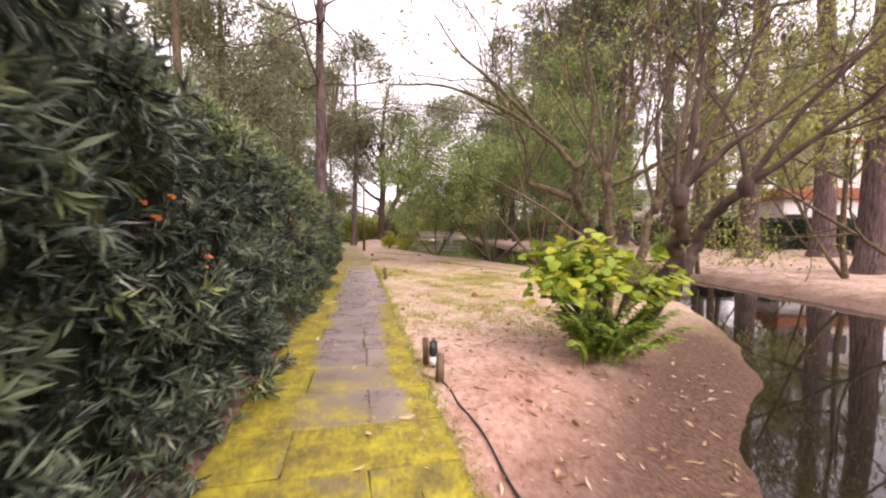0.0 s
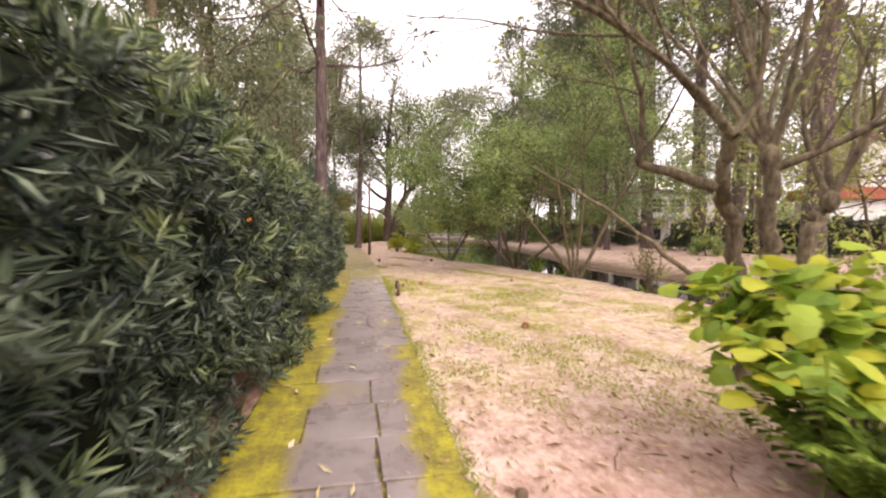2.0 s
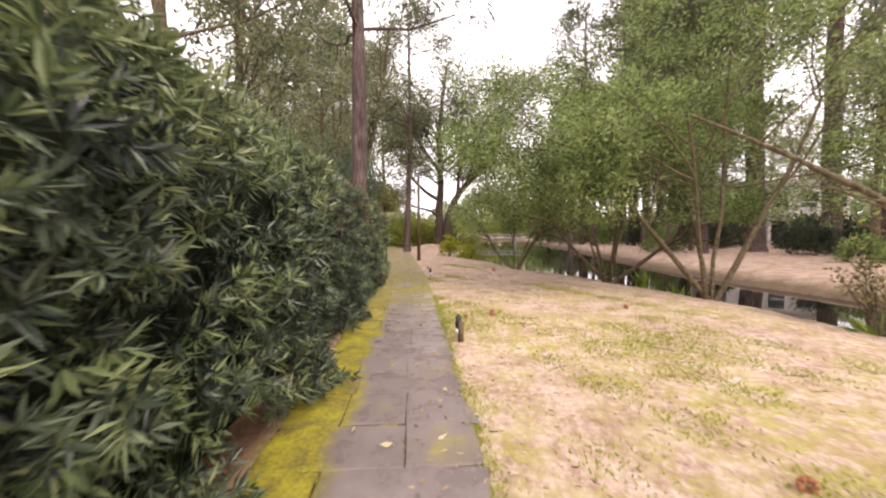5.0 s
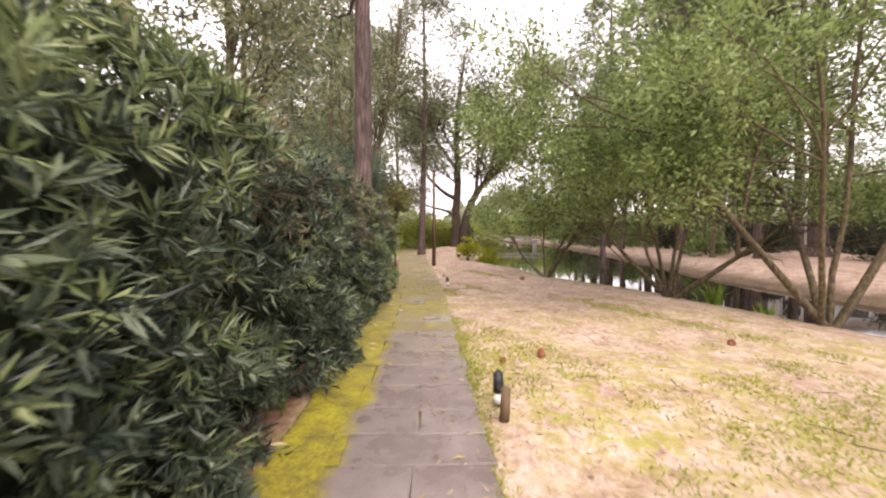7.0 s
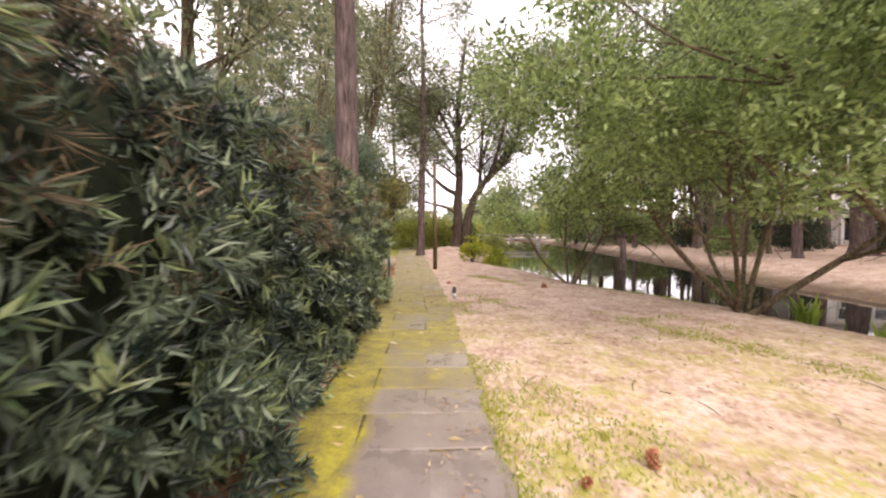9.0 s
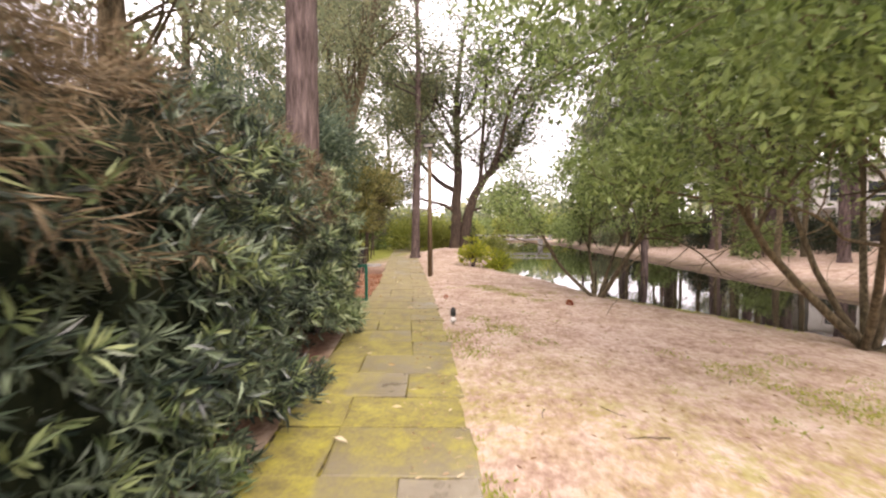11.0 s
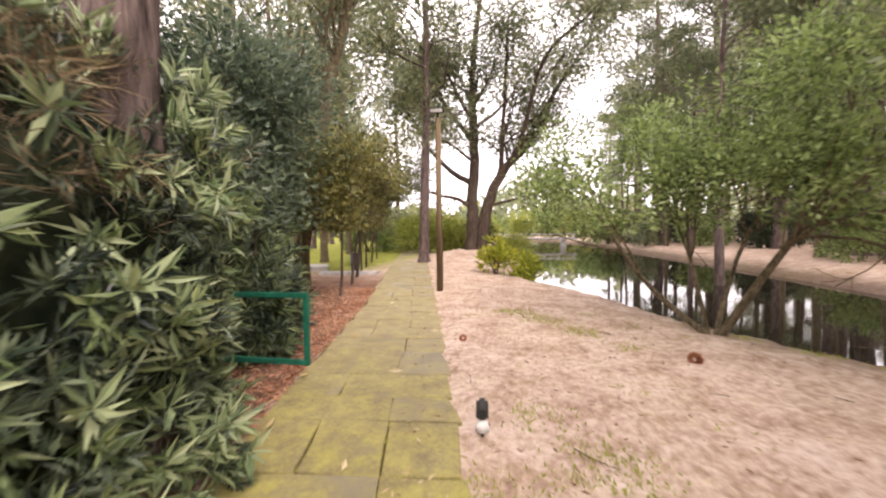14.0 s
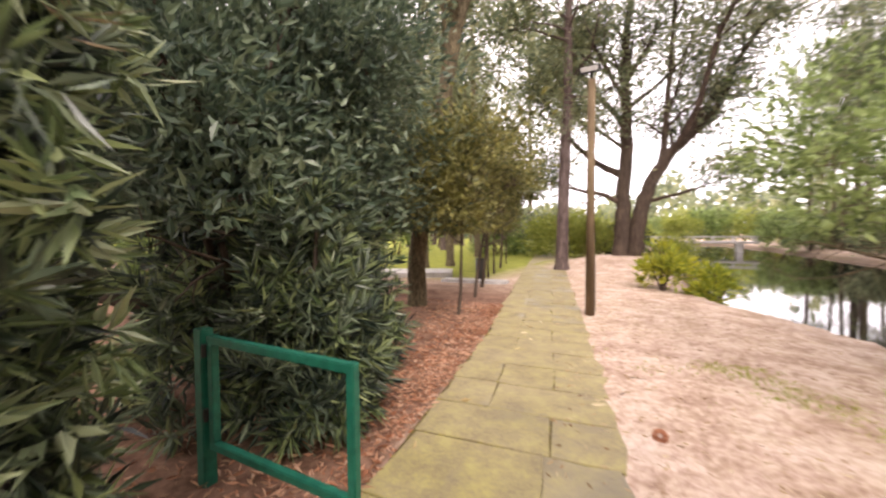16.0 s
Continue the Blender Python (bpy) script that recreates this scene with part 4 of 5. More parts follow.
def pollards():
    trunks = [([(0.0, 0.15, -0.2), (-0.03, 0.15, 0.7), (-0.16, 0.15, 1.42), (-0.45, -0.05, 1.78), (-0.52, -0.3, 2.2)], 0.088, 0.05),
              ([(0.12, 0.12, -0.2), (0.14, 0.08, 0.8), (0.10, 0.05, 1.35), (0.03, 0.0, 2.09)], 0.085, 0.066),
              ([(0.45, 0.4, -0.2), (0.8, 0.5, 0.8), (0.94, 0.55, 1.5), (1.0, 0.45, 1.75)], 0.085, 0.06)]
    limbs = [([(-0.52, -0.3, 2.19), (-0.81, -0.35, 2.49), (-1.46, -0.6, 2.85), (-2.31, -0.85, 3.12), (-3.0, -1.0, 3.05)], 0.042),
             ([(-0.62, -0.35, 2.27), (-1.04, -0.25, 2.79), (-1.79, -0.15, 3.52), (-2.09, -0.1, 3.76), (-2.49, -0.05, 4.38)], 0.040),
             ([(-0.5, -0.3, 2.2), (-0.29, -0.25, 2.47), (-0.32, -0.35, 3.08), (-0.49, -0.45, 3.79), (-0.78, -0.55, 4.57)], 0.038),
             ([(-0.50, -0.08, 1.78), (-0.78, 0.0, 1.92), (-0.97, 0.05, 1.98), (-1.12, 0.05, 2.02), (-1.12, 0.0, 2.2), (-1.18, -0.15, 2.5), (-1.31, -0.25, 2.75), (-1.5, -0.35, 3.2)], 0.055),
             ([(0.03, 0.0, 2.09), (0.1, 0.0, 2.36), (0.2, -0.15, 3.43), (0.32, -0.25, 4.03)], 0.035),
             ([(0.03, 0.0, 1.96), (0.2, -0.05, 2.02), (0.86, -0.35, 2.41), (1.89, -0.65, 2.78), (2.51, -0.75, 2.99)], 0.042),
             ([(0.03, 0.0, 2.09), (0.03, 0.35, 3.21), (-0.13, 0.55, 4.22)], 0.034),
             ([(1.0, 0.45, 1.75), (1.21, 0.35, 2.3), (1.32, 0.25, 2.84), (1.6, 0.2, 4.0)], 0.042)]
    heads = [((0.03, 0.0, 2.1), [(-0.2, 0.4, 1), (0.35, 0.3, 1), (0.15, -0.2, 1), (-0.35, 0.2, 0.9), (0.5, 0.5, 0.9)]),
             ((1.0, 0.45, 1.75), [(0.6, 0.1, 0.9), (0.2, 0.4, 1), (-0.3, 0.2, 1), (0.8, 0.4, 0.7)])]
    bare_tree(2.3, 5.75, "spreading multi-stemmed tree with almost bare branches", 64, trunks, limbs, heads, M_greybark)
    trunks = [([(-0.02, 0.03, -0.25), (0.15, 0.0, 0.12), (0.30, -0.2, 0.50), (0.42, -0.30, 0.89), (0.48, -0.37, 1.12), (0.42, -0.47, 1.38), (0.33, -0.61, 1.68)], 0.085, 0.06),
              ([(0.25, -0.05, 0.3), (0.75, 0.0, 0.85), (0.96, 0.1, 1.22), (1.0, -0.1, 1.52), (1.17, -0.3, 1.79)], 0.07, 0.045)]
    limbs = [([(0.33, -0.61, 1.7), (0.47, -0.6, 1.93), (0.64, -0.6, 2.34), (0.9, -0.6, 2.81), (1.1, -0.6, 3.5)], 0.034),
             ([(0.36, -0.61, 1.74), (0.69, -0.7, 2.09), (1.04, -0.8, 2.37), (1.9, -1.0, 3.1)], 0.034),
             ([(0.30, -0.61, 1.74), (0.34, -0.5, 2.15), (0.59, -0.4, 3.0), (0.66, -0.4, 3.4)], 0.030),
             ([(0.31, -0.61, 1.7), (0.33, -0.3, 1.92), (0.39, 0.0, 2.42), (0.7, 0.2, 3.2)], 0.030),
             ([(1.17, -0.3, 1.79), (1.46, -0.5, 2.07), (2.0, -0.8, 2.6), (2.6, -1.0, 3.4)], 0.040)]
    heads = [((0.33, -0.61, 1.68), [(0.3, 0.3, 1)]), ((1.17, -0.3, 1.8), [(0.3, 0.3, 1), (0.5, -0.1, 0.9)])]
    bare_tree(1.85, 4.3, "crooked dark-stemmed tree leaning over the water, almost bare", 66, trunks, limbs, heads, M_darkbark)


pollards()


def leaning_limb(name, label, pts, radii, twigs, seed):
    rng = np.random.default_rng(seed)
    x, y, z = pts[0]
    top = thing(name, x, y, z, label, "tree")
    pts = np.array(pts) - np.array(pts[0])
    u = np.linspace(0, len(pts) - 1, 16)
    fine = np.stack([np.interp(u, np.arange(len(pts)), pts[:, k]) for k in range(3)], -1)
    fine[1:-1] = (fine[:-2] + 2 * fine[1:-1] + fine[2:]) / 4 + rng.normal(size=(14, 3)) * 0.02
    tb, tips = Tubes(), []
    tb.add(fine, np.interp(u, np.arange(len(pts)), radii), 8)
    spec = dict(segs=6, wobble=0.1, up=0.03, taper=0.3, kids=[0, 2], angle=(20, 50), ratio=(0.4, 0.7))
    spec["from"] = [0.3, 0.3]
    for k in range(twigs):
        i = rng.integers(7, 15)
        grow(rng, tb, tips, fine[i], unit(fine[i] - fine[i - 1] + rng.normal(size=3) * 0.5), rng.uniform(0.6, 1.4), 0.014, 1, spec)
    child("trunk", tb.mesh("trunk", M_greybark), top)


leaning_limb("bent_tree", "long thin leaning bare trunk on the bank", [(4.9, 9.5, -0.2), (3.9, 9.75, 0.75), (2.6, 10.0, 1.85), (1.05, 10.3, 2.75)], [0.06, 0.05, 0.036, 0.014], 7, 90)
leaning_limb("dead_tree", "thin dead tree standing at the far bank", [(8.75, 13.6, -0.15), (8.62, 13.55, 0.9), (8.4, 13.5, 2.2), (8.5, 13.4, 3.4)], [0.08, 0.06, 0.06, 0.02], 4, 91)


def leaning_tree():
    rng = np.random.default_rng(67)
    x, y = -8.15, 23.3
    top = thing("leaning_tree", x, y, gz(x, y) - 0.05, "tall thin-crowned tree leaning towards the path", "tree")
    tb, tips = Tubes(), []
    spec = dict(segs=5, wobble=0.12, up=0.05, taper=0.35, kids=[0, 4, 3], angle=(25, 60), ratio=(0.42, 0.65), thin=0.6)
    spec["from"] = [0.3, 0.3, 0.3]
    limb(rng, tb, tips, [(0, 0, -0.1), (-0.06, 0, 0.9), (0.25, 0.1, 2.8), (0.75, 0.2, 5.0), (1.1, 0.3, 6.6), (1.5, 0.5, 9.0), (1.7, 0.6, 11.0)], 0.20, 0.06, 12, (1.4, 2.6), spec, 0.45, 12)
    limb(rng, tb, tips, [(0.15, 0.05, 2.2), (-0.5, 0.3, 3.8), (-1.0, 0.5, 5.8), (-1.2, 0.6, 8.0)], 0.11, 0.03, 8, (1.2, 2.2), spec)
    child("trunk", tb.mesh("trunk", M_greybark), top)
    tips = [t for t in tips if t[0][2] > 5.0 and rng.uniform() < 0.5]
    v, f = crown(rng, tips, 16, 0.28, 0.16, 0.055, 0.3)
    child("crown", mesh_of("crown", v, f, M_euc), top)


leaning_tree()

# ---- undergrowth ----


def shrub_mesh(rng, w, d, h, n, leaf, material, name="foliage"):
    """An uneven mound of leaves on many shoots."""
    c = rng.normal(size=(max(n // 45, 6), 3))
    c = unit(c) * rng.uniform(0.45, 1.0, (len(c), 1))
    c[:, 2] = np.abs(c[:, 2])
    c = c * np.array([w / 2, d / 2, h * 0.82]) + np.array([0, 0, 0.12 * h])
    k = rng.integers(0, len(c), n)
    off = rng.normal(size=(n, 3)) * np.array([w, d, h * 0.8]) * 0.085
    at = c[k] + off
    at[:, 2] = np.maximum(at[:, 2], 0.02)
    v, f = leaves(rng, at, unit(off) + unit(at) * 0.8 + rng.normal(size=(n, 3)) * 0.35, *leaf)
    return mesh_of(name, v, f, material)


def shrub(name, label, x, y, w, d, h, n, leaf, material, seed, category="shrub", group="", stems=7):
    rng = np.random.default_rng(seed)
    top = thing(name, x, y, gz(x, y) - 0.03, label, category, group)
    child("foliage", shrub_mesh(rng, w, d, h, n, leaf, material), top)
    tb = Tubes()
    for k in range(stems):
        a = rng.uniform(0, 6.28)
        r = rng.uniform(0.1, 0.4)
        tb.add([(0.05 * math.cos(a), 0.05 * math.sin(a), 0), (r * w / 2 * math.cos(a), r * d / 2 * math.sin(a), h * 0.4), (1.6 * r * w / 2 * math.cos(a), 1.6 * r * d / 2 * math.sin(a), h * 0.75)], [0.02, 0.015, 0.008], 5)
    child("stem", tb.mesh("stem", M_darkbark), top)
    return top


UNDER = [shrub("shrub", "leafy green shrub at the edge of the wood", 0, -200 - k, 3.2, 2.6, 2.4, 2500, (0.22, 0.095), (M_bushy, M_euc, M_light, M_under)[k], 100 + k, group="shrubs of the wood") for k in range(4)]
SHRUBS = [(-9.4, 40, 2, 1.4), (-7.6, 40.5, 2, 1.1), (-6.2, 41.5, 3, 1.0), (-12, 44, 1, 1.5), (-10.3, 47, 2, 1.5), (-14, 41, 0, 1.2), (-16, 47, 1, 1.6), (-3.9, 42.5, 2, 0.8),
          (9.5, 33, 0, 0.8), (12, 37, 3, 0.9), (9, 46, 0, 1.0), (6.4, 50, 1, 1.0), (5.0, 58, 0, 1.4), (8, 60, 1, 1.6), (12, 55, 0, 1.4), (17, 52, 3, 1.4), (15, 46, 1, 1.2),
          (16, 38, 3, 0.8), (20, 36, 3, 1.0), (23, 37, 3, 1.0), (26, 38, 0, 1.1), (29, 23.2, 3, 0.75), (30, 23, 3, 0.8),
          (-9.0, 12.5, 3, 1.0), (-8.3, 9, 3, 1.0), (-11, 16, 0, 1.2), (-14, 22, 0, 1.3), (-17, 30, 1, 1.4), (-8.5, 3, 3, 1.1), (-20, 38, 0, 1.5),
          (14.5, 27.5, 3, 0.7), (13, 23, 0, 0.55), (17.5, 21.5, 3, 0.65), (19.5, 18.8, 3, 0.75), (21, 16.5, 0, 0.9), (14, 35, 3, 0.75), (18, 34, 3, 0.8), (21, 31, 3, 0.7), (11, 42, 3, 0.9), (13.5, 49, 3, 1.1), (9.5, 52, 3, 1.1), (19, 44, 3, 1.0), (24, 42, 3, 1.1), (7.5, 56, 3, 1.1), (22, 50, 3, 1.3), (5.0, 66, 0, 1.7), (6.5, 72, 2, 1.7), (-8, 66, 2, 1.4), (-8.5, 74, 0, 1.8), (-4, 83, 2, 2.2), (0, 85, 0, 2.4), (4, 84, 2, 2.2), (8, 81, 0, 2.2), (-12, 80, 1, 2.2)]
for k, (x, y, kind, s) in enumerate(SHRUBS):
    place(UNDER[kind], x, y, 53.0 * k, s)
for ob in UNDER:
    for o in (*ob.children_recursive, ob):
        bpy.data.objects.remove(o)


def far_hedge(x0, y0, x1, y1, h, d, seed):
    rng = np.random.default_rng(seed)
    top = thing("clipped_hedge", x0, y0, gz(x0, y0) - 0.1, "low dark clipped hedge in front of the white house", "hedge")
    run = np.array([x1 - x0, y1 - y0, 0.0])
    side = unit(np.array([-run[1], run[0], 0.0]))
    # near-black core again, painting the shade inside the far hedge
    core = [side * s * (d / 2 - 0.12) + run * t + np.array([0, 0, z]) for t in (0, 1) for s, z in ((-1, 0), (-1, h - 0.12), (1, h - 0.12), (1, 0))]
    child("twig_core", mesh_of("twig_core", core, [(0, 1, 5, 4), (1, 2, 6, 5), (2, 3, 7, 6), (3, 0, 4, 7), (0, 3, 2, 1), (4, 5, 6, 7)], M_core), top, "near-black core that paints the shade inside the hedge")
    n = int(np.linalg.norm(run) * (h * 2 + d) * 130)
    t, w = rng.uniform(0, 1, n), rng.uniform(0, h * 2 + d, n)
    q = np.clip(w - h, 0, d) - d / 2
    z = np.where(w < h, w, np.where(w < h + d, h, 2 * h + d - w))
    at = t[:, None] * run + q[:, None] * side + np.stack([0 * z, 0 * z, z], -1) + rng.normal(size=(n, 3)) * 0.05
    at[:, 2] = np.maximum(at[:, 2], 0.05)
    v, f = leaves(rng, at, rng.normal(size=(n, 3)) + np.array([0, 0, 0.6]) + np.sign(q)[:, None] * side, 0.16, 0.08)
    child("foliage", mesh_of("foliage", v, f, M_under), top)


far_hedge(16.3, 25.0, 27.5, 23.4, 1.9, 1.0, 95)


def far_woods():
    """Woods closing the view all round, far off."""
    rng = np.random.default_rng(7)
    n = 24000
    a = rng.uniform(0, 2 * np.pi, n)
    r = rng.uniform(84, 112, n)
    hh = 8 + 2.5 * np.sin(a * 9) + 2 * np.sin(a * 23 + 1) + 1.5 * np.sin(a * 51)
    z = rng.uniform(0, 1, n) ** 1.1 * hh
    at = np.stack([r * np.cos(a), 20 + r * np.sin(a), z], -1)
    v, f = leaves(rng, at, rng.normal(size=(n, 3)) + np.array([0, 0, 0.3]), 2.4, 1.3)
    w = new("far_woods", mesh_of("far_woods", v, f, M_euc))
    tagged(w, "hazy green woods in the distance", "woods", kind="stuff")


far_woods()


def fronds(rng, n, length, arch, leaflets, width, leaf_w, spread=0.25, up=(0.5, 1.3)):
    """Arching fern fronds with leaflets on both sides."""
    V, F, k0 = [], [], 0
    for k in range(n):
        a = rng.uniform(0, 2 * np.pi)
        l = length * rng.uniform(0.65, 1.15)
        h = np.array([math.cos(a), math.sin(a), 0])
        t = np.linspace(0.12, 1, leaflets)
        rise = rng.uniform(*up)
        p = (np.array([rng.normal() * spread * 0.4, rng.normal() * spread * 0.4, 0.03]) + np.outer(t * l * 0.8, h) + np.outer((rise * t - arch * t ** 2) * l, [0, 0, 1]))
        side = np.array([-h[1], h[0], 0.0])
        stem = np.concatenate([p[:1] * np.array([1, 1, 0]), p])
        m = len(stem)
        V.append(np.concatenate([stem - side * 0.004, stem + side * 0.004]))
        i = np.arange(m - 1)[:, None] + k0
        F.append(np.concatenate([i + np.array([[0, m, m + 1]]), i + np.array([[0, m + 1, 1]])], 1).reshape(-1, 3))
        k0 += 2 * m
        wd = width * np.sin(np.pi * np.clip(t * 0.92 + 0.08, 0, 1)) ** 0.7
        for s in (-1, 1):
            way = side * s + h * 0.35 + rng.normal(size=(leaflets, 3)) * 0.12
            way = unit(way)
            up_v = np.array([0, 0, 1.0])
            tip = p + way * wd[:, None] - up_v * wd[:, None] * 0.25
            fwd = h * leaf_w / 2
            v = np.stack([p - fwd, p + way * wd[:, None] * 0.5 - fwd * 1.2, tip, p + way * wd[:, None] * 0.5 + fwd * 1.2], 1).reshape(-1, 3)
            i = np.arange(leaflets)[:, None] * 4 + k0
            V.append(v)
            F.append(np.concatenate([i + np.array([[0, 1, 2]]), i + np.array([[0, 2, 3]])], 1).reshape(-1, 3))
            k0 += len(v)
    return np.concatenate(V), np.concatenate(F)


def round_leaves(rng, at, face, size):
    """Broad heart-shaped leaves of six points, cupped."""
    n = len(at)
    face = unit(face)
    a = unit(np.cross(face, rng.normal(size=(n, 3))))
    c = np.cross(face, a)
    s = (size * rng.uniform(0.6, 1.25, n))[:, None]
    ring = [(0.0, -0.35, 0.0), (0.42, -0.30, -0.05), (0.50, 0.12, -0.10), (0.24, 0.50, -0.12), (0.0, 0.68, -0.18), (-0.24, 0.50, -0.12), (-0.50, 0.12, -0.10), (-0.42, -0.30, -0.05)]
    v = np.stack([at] + [at + s * (x * a + y * c + z * face) for x, y, z in ring], 1).reshape(-1, 3)
    k = np.arange(n)[:, None] * 9
    f = np.concatenate([k + np.array([[0, 1 + j, 1 + (j + 1) % 8]]) for j in range(8)], 1).reshape(-1, 3)
    return v, f


def broadleaf_bush():
    rng = np.random.default_rng(110)
    x, y = 1.70, 4.3
    top = thing("broadleaf_bush", x, y, gz(x, y) - 0.03, "bush of broad yellow-green leaves on woody stems", "bush")
    tb, at = Tubes(), []
    for k in range(21):
        a = rng.uniform(0, 2 * np.pi)
        r = rng.uniform(0.15, 1.08)
        h = rng.uniform(0.90, 1.36) - 0.22 * r
        p = np.array([[0.06 * math.cos(a), 0.06 * math.sin(a), 0], [0.35 * r * math.cos(a), 0.3 * r * math.sin(a), 0.55 * h], [0.95 * r * math.cos(a), 0.8 * r * math.sin(a), h]])
        tb.add(p, [0.016, 0.012, 0.006], 5)
        m = 40
        t = rng.uniform(0.78, 1.05, m)[:, None]
        at.append(p[1] + (p[2] - p[1]) * (t * 2 - 1) + rng.normal(size=(m, 3)) * np.array([0.12, 0.12, 0.055]))
    at = np.concatenate(at)
    child("stem", tb.mesh("stem", M_greybark), top)
    v, f = round_leaves(rng, at, np.array([0, 0, 1.0]) + rng.normal(size=at.shape) * 0.45 + at * np.array([0.5, 0.5, 0]), 0.122)
    child("foliage", mesh_of("foliage", v, f, M_fresh), top, "broad yellow-green leaves")


def fern(name, label, x, y, n, length, material, seed, width=0.075, arch=0.85, leaflets=22, up=(0.5, 1.3), leaf_w=0.03, group=""):
    rng = np.random.default_rng(seed)
    top = thing(name, x, y, gz(x, y), label, "fern", group)
    kinds = []
    for k in range(8):
        v, f = fronds(rng, 1, length, arch, leaflets, width, leaf_w, up=up)
        kinds.append(mesh_of("frond", v, f, material))
    for k in range(n):
        o = child("frond", kinds[k % 8], top)
        o.matrix_basis = pose(0, 0, 0, 0, 0, rng.uniform(0, 360)) @ Matrix.Scale(rng.uniform(0.75, 1.15), 4)


broadleaf_bush()
fern("fern", "green fern with arching fronds under the bush", 1.6, 4.05, 56, 0.74, M_fern, 111, 0.085, 0.70, 17, (0.9, 1.8), 0.045)
fern("fern", "green fern with arching fronds under the bush", 1.85, 4.2, 34, 0.66, M_fern, 112, 0.08, 0.70, 16, (0.9, 1.8), 0.045)
for k, (x, y, w, h) in enumerate([(-4.07, 28.3, 1.15, 1.35), (-3.0, 28.6, 1.35, 1.15)]):
    shrub("yellow_shrub", "upright clump of yellow-green leaves by the water", x, y, w, w, h, 760, (0.23, 0.065), M_yellow, 120 + k, group="yellow shrubs by the water", stems=14)


def reed_clump(name, label, x, y, n, h, material, seed, spread=0.35, width=0.016):
    rng = np.random.default_rng(seed)
    top = thing(name, x, y, gz(x, y) - 0.03, label, "reeds")
    V, F = [], []
    for k in range(n):
        a, r = rng.uniform(0, 6.28), abs(rng.normal()) * spread * 0.5
        b = np.array([r * math.cos(a), r * math.sin(a), 0])
        out = np.array([math.cos(a + rng.normal() * 0.6), math.sin(a + rng.normal() * 0.6), 0])
        l = h * rng.uniform(0.55, 1.1)
        lean = rng.uniform(0.1, 0.55)
        side = np.array([-out[1], out[0], 0]) * width
        q = [b, b + out * lean * l * 0.3 + np.array([0, 0, l * 0.55]), b + out * lean * l + np.array([0, 0, l * rng.uniform(0.75, 1.0)])]
        i = len(V)
        V += [q[0] - side, q[0] + side, q[1] + side, q[1] - side, q[2] + side * 0.2, q[2] - side * 0.2]
        F += [(i, i + 1, i + 2, i + 3), (i + 3, i + 2, i + 4, i + 5)]
    child("blade", mesh_of("blade", np.array(V), F, material), top)


def twig_bush(x, y, seed):
    """Upright bare twigs with few leaves, and a skirt of arching green fronds."""
    rng = np.random.default_rng(seed)
    top = thing("twiggy_bush", x, y, gz(x, y) - 0.03, "twiggy brown bush with green fronds at the water's edge", "bush")
    tb, at = Tubes(), []
    for k in range(22):
        a, r, l = rng.uniform(0, 6.28), rng.uniform(0.1, 0.5), rng.uniform(0.8, 1.35)
        o = np.array([math.cos(a), math.sin(a), 0])
        q = [o * 0.06, o * r * 0.5 + rng.normal(size=3) * 0.03 + np.array([0, 0, l * 0.5]), o * r + rng.normal(size=3) * 0.06 + np.array([0, 0, l])]
        tb.add([tuple(p) for p in q], [0.012, 0.008, 0.003], 5)
        for j in range(3):
            s = q[1] + (q[2] - q[1]) * rng.uniform(0, 0.8)
            e = s + np.array([rng.normal() * 0.14, rng.normal() * 0.14, rng.uniform(0.08, 0.28)])
            tb.add([tuple(s), tuple((s + e) / 2 + rng.normal(size=3) * 0.015), tuple(e)], [0.005, 0.004, 0.002], 4)
            at += [e + rng.normal(size=3) * 0.05 for _ in range(7)]
    child("twigs", tb.mesh("twigs", M_greybark), top, "thin brown upright twigs")
    at = np.array(at)
    v, f = leaves(rng, at, rng.normal(size=at.shape), 0.075, 0.035)
    child("leaves", mesh_of("leaves", v, f, M_olive), top, "few dull olive leaves")
    n = 46
    g = rng.uniform(0, 6.28, n)
    o = np.stack([np.cos(g), np.sin(g), rng.uniform(0.15, 0.9, n)], -1)
    v, f = leaves(rng, o * 0.1, o, 0.55, 0.085)
    child("fronds", mesh_of("fronds", v, f, M_fern), top, "green fronds round the foot")


twig_bush(4.72, 12.3, 130)
reed_clump("reed_clump", "bright green sedge at the water's edge", 2.9, 17.3, 40, 0.7, M_fern, 131, 0.3, 0.03)
reed_clump("reed_clump", "bright green sedge at the water's edge", 3.6, 16.6, 30, 0.6, M_fern, 132, 0.3, 0.03)
for k, (x, y) in enumerate([(-1.62, 0.55), (-1.75, 1.6), (-1.9, 2.6), (-2.35, 4.6), (-2.9, 7.2), (-3.6, 10.3)]):
    reed_clump("strap_plant", "strap-leaved plant growing at the foot of the hedge", x, y, 38, 0.55, M_strap, 140 + k, 0.3, 0.011)


def flowers(name, label, x, y, z, n, material, seed, spread=0.1):
    rng = np.random.default_rng(seed)
    at = rng.normal(size=(6, 3)) * 0.012
    v, f = round_leaves(rng, at, rng.normal(size=(6, 3)) + np.array([1.0, 0, 0.5]), 0.02)
    me = mesh_of("blossom", v, f, material)
    top = thing(name, x, y, z, label, "flowers")
    for p in rng.normal(size=(n, 3)) * spread:
        child("blossom", me, top).location = p


